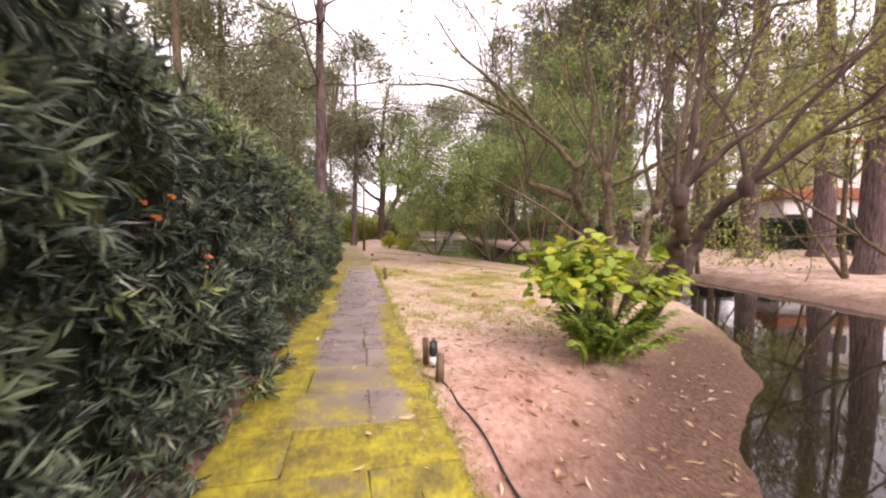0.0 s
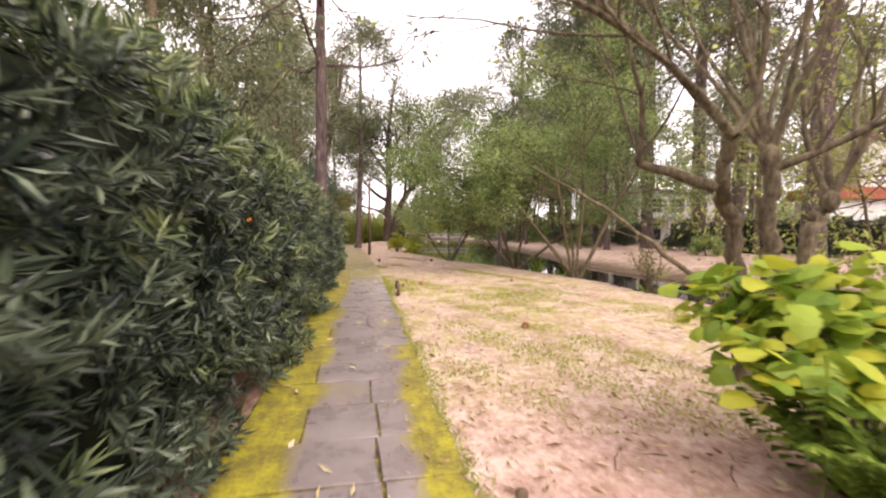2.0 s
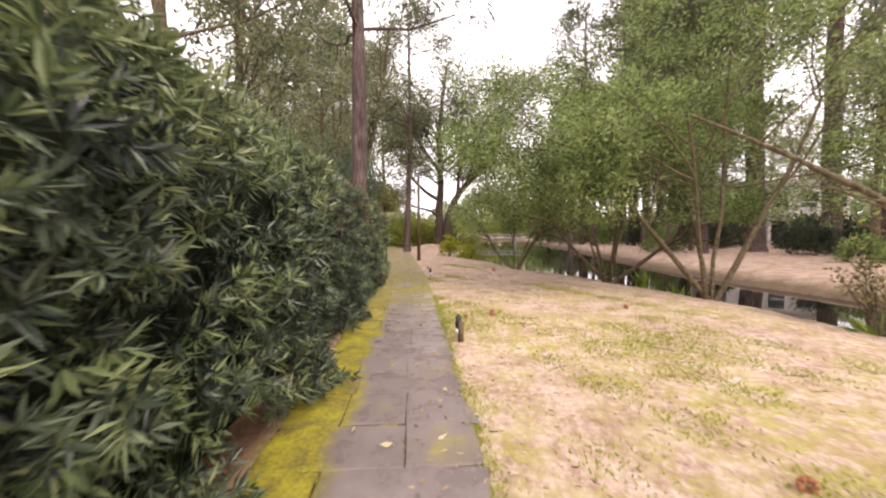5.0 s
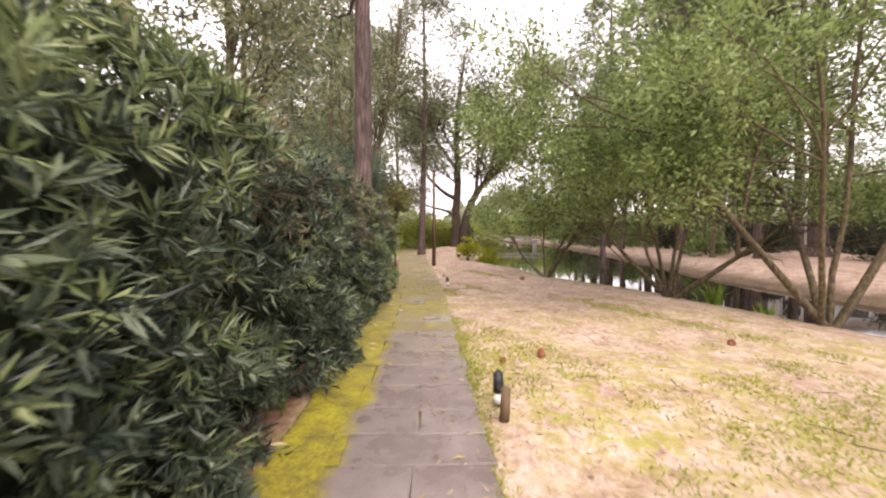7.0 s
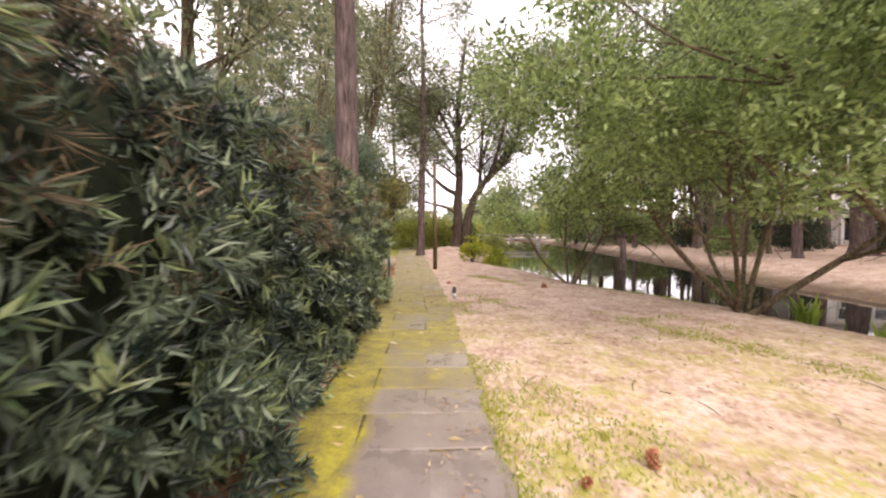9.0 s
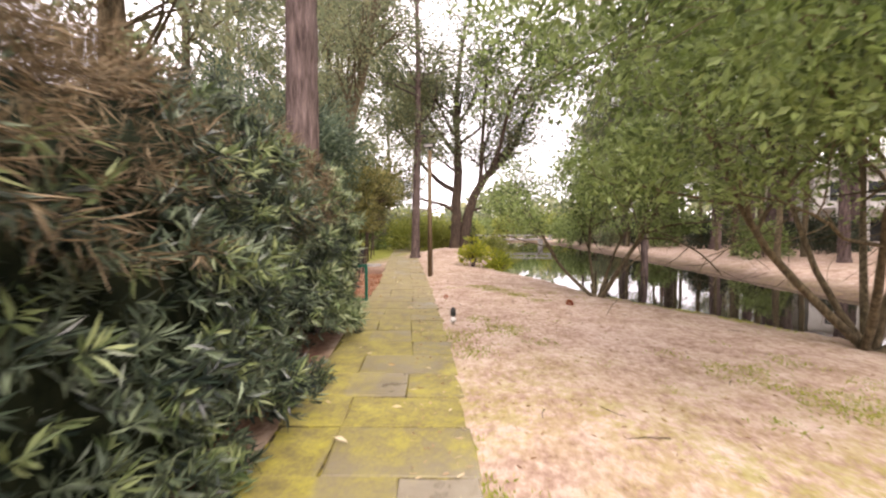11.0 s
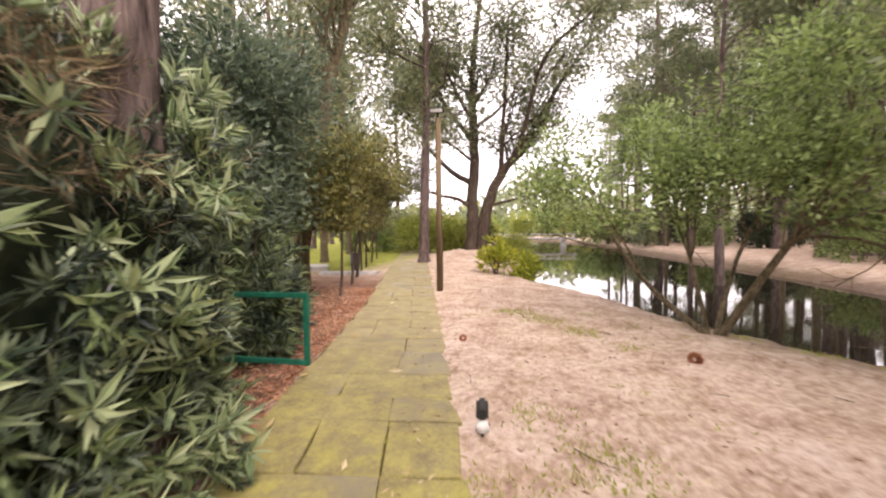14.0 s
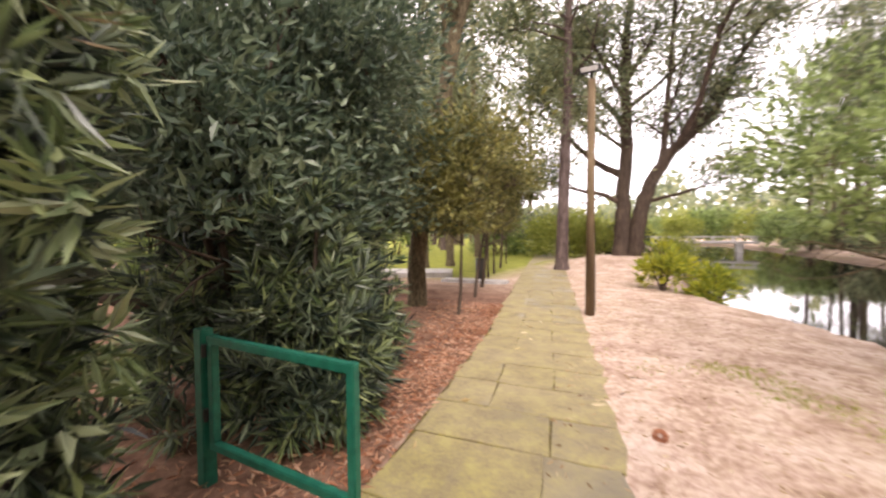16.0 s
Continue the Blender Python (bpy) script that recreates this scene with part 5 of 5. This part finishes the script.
flowers("purple_flower", "purple blossoms among the hedge leaves", -1.56, 2.74, 0.80, 10, M_purple, 150, 0.06)
flowers("orange_flower", "small orange blossoms on the hedge", -1.38, 1.86, 1.45, 4, M_orange, 151, 0.05)
flowers("orange_flower", "small orange blossoms on the hedge", -1.36, 2.2, 1.18, 2, M_orange, 154, 0.03)
flowers("orange_flower", "small orange blossoms on the hedge", -2.07, 4.95, 1.50, 2, M_orange, 152, 0.05)
flowers("purple_flower", "purple blossoms among the hedge leaves", -2.45, 6.3, 0.65, 5, M_purple, 153, 0.05)

# second hedge, behind the gate


def gate_shrubs():
    rng = np.random.default_rng(160)
    for k, (x, y, w, h) in enumerate([(-6.12, 18.9, 0.9, 1.9), (-6.8, 19.6, 1.35, 2.6), (-7.75, 20.2, 1.0, 2.3), (-6.9, 18.9, 1.6, 2.8), (-8.2, 20.0, 2.0, 3.2)]):
        top = thing("dark_shrub", x, y, 0, "dark green strap-leaved shrub behind the gate", "shrub", "shrubs behind the gate")
        m = 480
        d = unit(rng.normal(size=(m, 3)))
        d[:, 2] = np.abs(d[:, 2]) * 1.1
        r = rng.uniform(0.65, 1.0, m)[:, None] * (1 + 0.15 * np.sin(d[:, :1] * 9 + k))
        at = d * r * np.array([w / 2, w / 2, h * 0.85]) + np.array([0, 0, 0.1])
        at[:, 2] *= rng.uniform(0.3, 1, m) ** 0.5
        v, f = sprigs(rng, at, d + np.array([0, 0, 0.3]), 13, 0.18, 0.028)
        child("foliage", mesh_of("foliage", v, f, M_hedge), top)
        # paler new rosettes, which also brighten the shrubs through leaf colour
        pick = rng.uniform(size=m) < 0.45
        v, f = sprigs(rng, at[pick] * 1.04, d[pick] + np.array([0, 0, 0.3]), 13, 0.18, 0.028)
        child("young_shoot", mesh_of("young_shoot", v, f, M_young_lit), top, "paler rosettes of new leaves")
        tb = Tubes()
        for j in range(5):
            a = rng.uniform(0, 6.28)
            tb.add([(0.05 * math.cos(a), 0.05 * math.sin(a), 0), (0.2 * w * math.cos(a), 0.2 * w * math.sin(a), h * 0.8)], [0.03, 0.012], 6)
        child("stem", tb.mesh("stem", M_darkbark), top)


gate_shrubs()

# ---- built things ----


def gate():
    top = thing("green_gate", -5.465, 18.15, 0, "low green-painted square metal gate frame at the hedge", "gate", turn=2.5)
    w, lo, hi, s = 1.05, 0.24, 0.835, 0.045
    part("post", box_bm(0.075, 0.075, 0.90, Matrix.Translation((-w / 2 - 0.03, 0, 0.44)), 0.006), M_green, top)
    part("top_rail", box_bm(w, s, s, Matrix.Translation((0.03, 0, hi)), 0.005), M_green, top)
    part("bottom_rail", box_bm(w, s, s, Matrix.Translation((0.03, 0, lo)), 0.005), M_green, top)
    part("stile", box_bm(s, s * 0.96, hi - lo + s * 1.1, Matrix.Translation((w / 2 + 0.01, 0, (hi + lo) / 2)), 0.005), M_green, top)
    part("hinge_stile", box_bm(s, s * 0.96, hi - lo - s - 0.006, Matrix.Translation((-w / 2 + 0.055, 0, (hi + lo) / 2)), 0.004), M_green, top)
    for z in (0.38, 0.74):
        part("hinge", cyl_bm(0.014, 0.07, Matrix.Translation((-w / 2 + 0.022, -0.03, z)), 10), M_black, top)


gate()


def lamp_post():
    top = thing("lamp_post", -5.03, 23.95, -0.03, "round wooden post carrying a small floodlight", "lamp post")
    bm = cyl_bm(0.075, 4.0, Matrix.Identity(4), 14, 0.06, 0.01)
    part("post", bm, M_wood, top, smooth=True)
    part("bracket", box_bm(0.05, 0.05, 0.16, Matrix.Translation((0, 0, 4.05)), 0.006), M_black, top)
    head = part("floodlight", box_bm(0.34, 0.20, 0.12, pose(-0.02, 0, 4.17, 18, 0, 0), 0.02), M_black, top)
    part("lens", box_bm(0.28, 0.008, 0.08, pose(-0.02, -0.106, 4.14, 18, 0, 0), 0.003), M_grey, head, "pale glass lens")
    tb = Tubes()
    t = np.linspace(0, 1, 20)
    tb.add(np.stack([0.077 * np.cos(t * 2), 0.077 * np.sin(t * 2) - 0.005, 0.1 + 3.95 * t], -1), np.full(20, 0.007), 5)
    child("cable", tb.mesh("cable", M_black), top)


lamp_post()


def stake(x, y, h, tilt, r=0.038):
    top = thing("wooden_stake", x, y, -0.03, "short round weathered wooden stake in the soil", "stake", "stakes along the path")
    bm = cyl_bm(r, h, pose(0, 0, 0, tilt, tilt * 0.6, 0), 12, r * 0.95, 0.005)
    part("stake", bm, M_wood, top, smooth=True)


def spotlight(x, y, turn, h=0.24):
    top = thing("garden_spotlight", x, y, -0.01, "small black garden spotlight on a white base", "garden light", "garden spotlights along the path", turn)
    part("spike", cyl_bm(0.012, 0.10, Matrix.Identity(4), 8), M_black, top)
    part("base", cyl_bm(0.05, 0.07, Matrix.Translation((0, 0, 0.045)), 14, 0.036, 0.008), M_whiteplastic, top, "white plastic base", True)
    head = part("head", cyl_bm(0.045, h - 0.10, pose(0, 0.01, 0.11, -8, 0, 0) @ Matrix.Diagonal((1, 0.6, 1, 1)), 14, 0.04, 0.02), M_black, top, "black lamp head", True)
    part("lens", cyl_bm(0.028, 0.006, pose(0, -0.022, 0.15 + (h - 0.2) * 0.4, 82, 0, 0), 14), M_glass, head, "dark glass lens")


stake(-0.05, 3.38, 0.28, 2)
stake(-0.19, 3.80, 0.30, -3, 0.03)
spotlight(-0.11, 3.72, 20, 0.27)
stake(-1.61, 10.38, 0.30, 4)
spotlight(-1.66, 10.62, 15, 0.30)
spotlight(-3.33, 17.68, 10, 0.25)


def cable():
    top = thing("ground_cable", 0, 0, 0, "black cable lying across the bare soil", "cable")
    t = np.linspace(0, 1, 26)
    x = np.interp(t, [0, 0.35, 0.7, 1], [-0.03, 0.17, 0.42, 0.80]) + 0.012 * np.sin(t * 17)
    y = np.interp(t, [0, 0.35, 0.7, 1], [3.36, 2.75, 1.85, 0.2])
    z = land(x, y) + 0.012
    tb = Tubes()
    tb.add(np.stack([x, y, z], -1), np.full(26, 0.008), 7)
    child("cable", tb.mesh("cable", M_black), top)


cable()


def pine_cones():
    rng = np.random.default_rng(170)
    V, F = [], []
    for k in range(40):
        u = k / 70
        a = k * 2.399
        r = 0.042 * math.sin(math.pi * min(u * 0.8 + 0.16, 1)) + 0.004
        p = np.array([r * math.cos(a), r * math.sin(a), (u - 0.5) * 0.105])
        o = unit(np.array([math.cos(a), math.sin(a), 0.5 - u * 0.1]))
        s = np.array([-math.sin(a), math.cos(a), 0]) * 0.012
        i = len(V)
        V += [p * 0.35, p - s, p + o * 0.016, p + s, p * 0.6 + np.array([0, 0, 0.012])]
        F += [(i, i + 1, i + 2), (i, i + 2, i + 3), (i + 4, i + 2, i + 1), (i + 4, i + 3, i + 2)]
    me = mesh_of("cone_body", np.array(V), F, M_cone)
    for k, (x, y, s) in enumerate([(0.57, 7.74, 1), (-1.22, 12.0, 1.25), (-1.34, 19.53, 1.35), (-1.67, 11.75, 0.7), (1.16, 12.95, 1), (-3.83, 19.92, 0.9)]):
        top = thing("pine_cone", x, y, gz(x, y) + 0.035 * s, "brown open pine cone lying on the ground", "pine cone", "fallen pine cones")
        top.matrix_basis = pose(x, y, gz(x, y) + 0.037 * s, 80, 0, 71 * k) @ Matrix.Scale(s, 4)
        child("cone_body", me, top)


pine_cones()


def window(parent, x, y, z, w, h, facing_y=-1):
    f = part("window", box_bm(w, 0.05, h, Matrix.Translation((x, y + 0.02, z))), M_glass, parent, "dark window pane")
    for sx in (-1, 1):
        part("frame", box_bm(0.09, 0.1, h + 0.18, Matrix.Translation((x + sx * (w / 2 + 0.045), y, z))), M_whiteplastic, f)
    for sz in (-1, 1):
        part("sill", box_bm(w - 0.004, 0.1, 0.09, Matrix.Translation((x, y, z + sz * (h / 2 + 0.045)))), M_whiteplastic, f)


def house_near():
    top = thing("house", 25.5, 26.5, 0.2, "white house with red-brown fascia behind clipped shrubs", "house")
    part("wall", box_bm(9, 2.5, 3.3, Matrix.Translation((1.6, 1.25, 1.65))), M_white, top)
    part("fascia", box_bm(9.6, 3.1, 0.75, Matrix.Translation((1.6, 1.25, 3.68)), 0.03), M_tile, top, "red-brown roof fascia")
    part("upper_wall", box_bm(4.5, 2.2, 3.2, Matrix.Translation((2.2, 2.23, 5.66))), M_white, top)
    part("roof", box_bm(4.9, 2.6, 0.25, Matrix.Translation((2.2, 2.23, 7.39)), 0.03), M_tile, top, "red-brown roof edge")
    for x in (-2.2, 0.6, 3.4):
        window(top, x, -0.02, 1.7, 1.3, 1.2)
    window(top, 2.2, 1.12, 5.6, 1.4, 1.2)


def house_far():
    top = thing("house", 26.5, 48.0, 0.2, "white two-storey house with balcony behind the trees", "house")
    part("wall", box_bm(10.5, 7, 5.8, Matrix.Translation((0, 3.5, 2.9))), M_white, top)
    part("roof", box_bm(11.4, 7.8, 0.35, Matrix.Translation((0, 3.5, 5.98)), 0.04), M_grey, top, "flat grey roof")
    bal = part("balcony", box_bm(8.5, 1.4, 0.22, Matrix.Translation((-0.4, -0.7, 2.9)), 0.02), M_white, top)
    for k in range(5):
        part("baluster", box_bm(0.12, 0.12, 0.9, Matrix.Translation((-4.4 + 2 * k, -1.33, 3.46))), M_white, bal)
        part("column", box_bm(0.25, 0.25, 2.78, Matrix.Translation((-4.4 + 2 * k, -1.2, 1.39))), M_white, top)
    part("handrail", box_bm(8.5, 0.1, 0.1, Matrix.Translation((-0.4, -1.33, 3.96))), M_white, bal)
    for x in (-3.4, -0.8, 1.8, 4.2):
        window(top, x, -0.02, 4.3, 1.5, 1.5)
        window(top, x, -0.02, 1.3, 1.5, 1.9)


house_near()
house_far()


def footbridge():
    top = thing("footbridge", -2.6, 60, 0.45, "pale low footbridge over the stream", "bridge")
    part("deck", box_bm(9.5, 1.6, 0.18, Matrix.Identity(4), 0.02), M_grey, top)
    for s in (-1, 1):
        for k in range(7):
            part("post", box_bm(0.1, 0.1, 0.36, Matrix.Translation((-4.5 + 1.5 * k, 0.7 * s, 0.27))), M_grey, top)
        part("handrail", box_bm(9.5, 0.12, 0.09, Matrix.Translation((0, 0.7 * s, 0.49))), M_grey, top)
    for x in (-3.6, 3.4):
        part("pier", box_bm(0.5, 1.4, 1.3, Matrix.Translation((x, 0, -0.74))), M_grey, top)


footbridge()


def concrete_kerb(x, y, w, d, h, turn, label):
    top = thing("concrete_slab", x, y, gz(x, y) - 0.02, label, "slab", turn=turn)
    part("slab", box_bm(w, d, h, Matrix.Translation((0, 0, h / 2)), 0.012), M_grey, top)


concrete_kerb(-8.75, 27.0, 1.9, 0.45, 0.11, 8, "low pale concrete slab beside the small trees")
concrete_kerb(-11.9, 27.6, 3.6, 1.5, 0.18, 28, "pale concrete paving slab on the garden lawn")
bin_top = thing("litter_bin", -8.72, 27.35, 0.0, "small black litter bin among the small trees", "bin")
part("body", cyl_bm(0.14, 0.62, Matrix.Translation((0, 0, 0.02)), 16, 0.16, 0.01), M_black, bin_top, smooth=True)
part("rim", cyl_bm(0.172, 0.04, Matrix.Translation((0, 0, 0.645)), 16, 0.172, 0.008), M_black, bin_top, smooth=True)

# ---- loose cover on the ground ----


def stuff(name, label, category, verts, faces, material):
    tagged(new(name, mesh_of(name, verts, faces, material)), label, category, kind="stuff")


def ground_litter():
    rng = np.random.default_rng(180)
    n = 5200
    y = rng.uniform(0.5, 30, n)
    x = path_right(y) + rng.exponential(2.6, n) - 0.45
    ok = land(x, y) > -0.3
    x, y = x[ok], y[ok]
    at = np.stack([x, y, land(x, y) + 0.012 + 0.014 * (x < path_right(y))], -1)
    a = rng.uniform(0, 6.28, len(x))
    v, f = leaves(rng, at, np.stack([np.cos(a), np.sin(a), rng.normal(size=len(x)) * 0.08 + 0.05], -1), 0.055, 0.014)
    stuff("fallen_leaves", "dry narrow leaves and twigs fallen on soil and path", "leaf litter", v, f, M_straw)
    # larger dead leaves and twigs on the bare soil near the start
    n = 420
    y = rng.uniform(0.8, 6.5, n)
    x = path_right(y) + rng.uniform(0.1, 3.2, n)
    ok = land(x, y) > -0.38
    x, y = x[ok], y[ok]
    a = rng.uniform(0, 6.28, len(x))
    v, f = leaves(rng, np.stack([x, y, land(x, y) + 0.015], -1), np.stack([np.cos(a), np.sin(a), rng.normal(size=len(x)) * 0.12 + 0.06], -1), 0.10, 0.03)
    stuff("brown_leaves", "curled brown leaves scattered on the damp soil", "leaf litter", v, f, M_straw)
    tb = Tubes()
    for k in range(70):
        y = rng.uniform(1, 22)
        x = float(path_right(y)) + rng.uniform(0.1, 4.5)
        if gz(x, y) < -0.2:
            continue
        a, l = rng.uniform(0, 6.28), rng.uniform(0.08, 0.35)
        q = [(x + t * l * math.cos(a + 0.3 * t), y + t * l * math.sin(a + 0.3 * t)) for t in (0, 0.5, 1)]
        tb.add([(u, w, gz(u, w) + 0.008) for u, w in q], [0.0042, 0.0035, 0.002], 5)
    tagged(new("fallen_twigs", tb.mesh("fallen_twigs", M_darkbark)), "thin dark twigs fallen on the ground", "twigs", kind="stuff")
    # broad pale leaves on the paving
    n = 60
    y = rng.uniform(1, 24, n)
    x = path_right(y) - rng.uniform(0.05, 1, n) * path_width(y)
    a = rng.uniform(0, 6.28, n)
    v, f = leaves(rng, np.stack([x, y, np.full(n, 0.03)], -1), np.stack([np.cos(a), np.sin(a), np.full(n, 0.08)], -1), 0.12, 0.035)
    stuff("pale_leaves", "pale yellow fallen leaves on the paving", "leaf litter", v, f, M_paleleaf)
    # russet litter behind and before the gate
    n = 5200
    y = rng.uniform(16.9, 24, n)
    x = path_right(y) - path_width(y) - rng.exponential(0.55, n) - 0.04
    a = rng.uniform(0, 6.28, n)
    v, f = leaves(rng, np.stack([x, y, 0.01 + rng.uniform(0, 0.02, n)], -1), np.stack([np.cos(a), np.sin(a), rng.normal(size=n) * 0.25], -1), 0.075, 0.018)
    stuff("russet_leaves", "russet dead leaves under the hedge and shrubs", "leaf litter", v, f, M_russet)


def thin_grass():
    rng = np.random.default_rng(181)
    n = 110000
    y = rng.uniform(4.8, 22, n)
    x = path_right(y) + rng.uniform(0.02, 5.5, n)
    w = np.sin(x * 1.7 + 1.3 * np.sin(y * 0.9)) + np.sin(y * 1.3 + x * 0.6) + 0.8 * np.sin(x * 5.1 + y * 3.7) + 0.6 * np.sin(y * 6.3 - x * 4.4)
    ok = (w + rng.normal(size=n) * 0.5 > 0.5 + 1.3 * np.clip((y - 12.5) / 3, 0, 1)) & (x < 3.8 - 0.1 * np.abs(y - 8)) & (land(x, y) > -0.12)
    x, y = x[ok], y[ok]
    m = len(x)
    v, f = leaves(rng, np.stack([x, y, land(x, y) - 0.005], -1), np.stack([rng.normal(size=m) * 0.7, rng.normal(size=m) * 0.7, np.ones(m)], -1), 0.045, 0.010)
    stuff("thin_grass", "sparse yellow-green grass and moss on the lawn", "grass", v, f, M_blade)
    n = 8000
    y = rng.uniform(1, 14, n)
    x = path_right(y) + np.abs(rng.normal(size=n)) * 0.10 * (0.5 + np.abs(np.sin(y * 3.1) * np.sin(y * 1.3))) - 0.01
    v, f = leaves(rng, np.stack([x, y, np.full(n, -0.004)], -1), np.stack([rng.normal(size=n), rng.normal(size=n), np.ones(n) * 0.8], -1), 0.035, 0.009)
    stuff("edge_grass", "fringe of yellow-green grass along the path edge", "grass", v, f, M_blade)


ground_litter()
thin_grass()

# ---- paved path, slab by slab ----


def build_path():
    rng = np.random.default_rng(190)
    yy = np.arange(-4, 46.1, 0.25)
    r = path_right(yy)
    w = path_width(yy)
    n = len(yy)
    v = np.concatenate([np.stack([r - w - 0.03, yy, np.full(n, 0.002)], -1), np.stack([r - 0.015, yy, np.full(n, 0.002)], -1)])
    k = np.arange(n - 1)[:, None]
    bed = new("path", mesh_of("path", v, k + np.array([[0, n, n + 1, 1]]), M_joint))
    tagged(bed, "mossy slate-paved garden path beside the hedge", "path", kind="structure")
    # courses that run square across the path: where each begins, and its joints in thirds of the width
    starts = [1.02, 1.54, 2.05, 2.56, 3.12, 3.66, 4.2, 4.66, 5.17, 5.66, 6.2, 6.66, 7.1, 7.58, 8.1, 8.66, 9.15, 9.64, 10.0, 10.38, 10.87, 11.4, 11.88,
              12.37, 12.84, 13.38, 13.82, 14.4, 14.9, 15.44, 16.0, 16.55, 17.08, 17.7, 18.1, 18.6, 19.3]
    joints = "12 2 1 2 1 2 2 12 2 1 2 2 1 2 12 1 2 1 2 12 1 2 1 2 1 2 1 1 2 1 2 2 12 2 1 2".split()
    courses = [(a, c - a, j) for a, c, j in zip(starts[:-1], starts[1:], joints)]
    courses += [(1.02 - 0.52 * k, 0.52, "2112"[k % 4]) for k in range(1, 10)]
    courses += [(19.3 + 0.53 * k, 0.53, ("2", "1", "12", "2", "1")[k % 5]) for k in range(46)]
    for y, step, j in courses:
        third = {"1": rng.uniform(0.29, 0.34), "2": rng.uniform(0.64, 0.68)}
        cuts = [0, *(third[q] for q in j), 1]
        for a, c in zip(cuts[:-1], cuts[1:]):
            g = rng.uniform(0.005, 0.011)
            gx = rng.uniform(0.002, 0.005)
            lift = rng.uniform(0.010, 0.018)
            poly = []
            y0, y1 = y + g, y + step - g
            wob = rng.normal(size=8) * 0.006
            for u, t in ((a, y0), ((a + c) / 2, y0), (c, y0), (c, (y0 + y1) / 2), (c, y1), ((a + c) / 2, y1), (a, y1), (a, (y0 + y1) / 2)):
                edge = 0.022 * (u == 0 or u == 1)
                pr, pw = float(path_right(t)), float(path_width(t))
                i = len(poly)
                shrink = gx * (1 if u == a else -1 if u == c else 0)
                poly.append((pr - pw + u * pw + shrink + wob[i] + edge * rng.normal(), t + float(np.interp(t, [11, 15], [0.29, 0.20])) * (u - 0.5) + wob[-i - 1], u))
            cx, cy = sum(p[0] for p in poly) / 8, sum(p[1] for p in poly) / 8
            tilt = rng.normal(size=2) * 0.004
            V, U = [], []
            for s, z in ((1.0, -0.03), (1.0, lift - 0.006), (0.975, lift)):
                for px_, py_, u in poly:
                    V.append((cx + (px_ - cx) * s, cy + (py_ - cy) * s, z + (px_ - cx) * tilt[0] + (py_ - cy) * tilt[1]))
                    U.append(u)
            V.append((cx, cy, lift))
            U.append((a + c) / 2)
            F = []
            for q in range(2):
                for j in range(8):
                    F.append((q * 8 + j, q * 8 + (j + 1) % 8, q * 8 + 8 + (j + 1) % 8, q * 8 + 8 + j))
            me = bpy.data.meshes.new("slab")
            me.from_pydata(V, [], F + [(16 + j, 16 + (j + 1) % 8, 24) for j in range(8)])
            at = me.attributes.new("across", "FLOAT", "POINT")
            at.data.foreach_set("value", np.array(U, dtype=np.float32))
            me.materials.append(M_slab)
            child("slab", me, bed)


build_path()
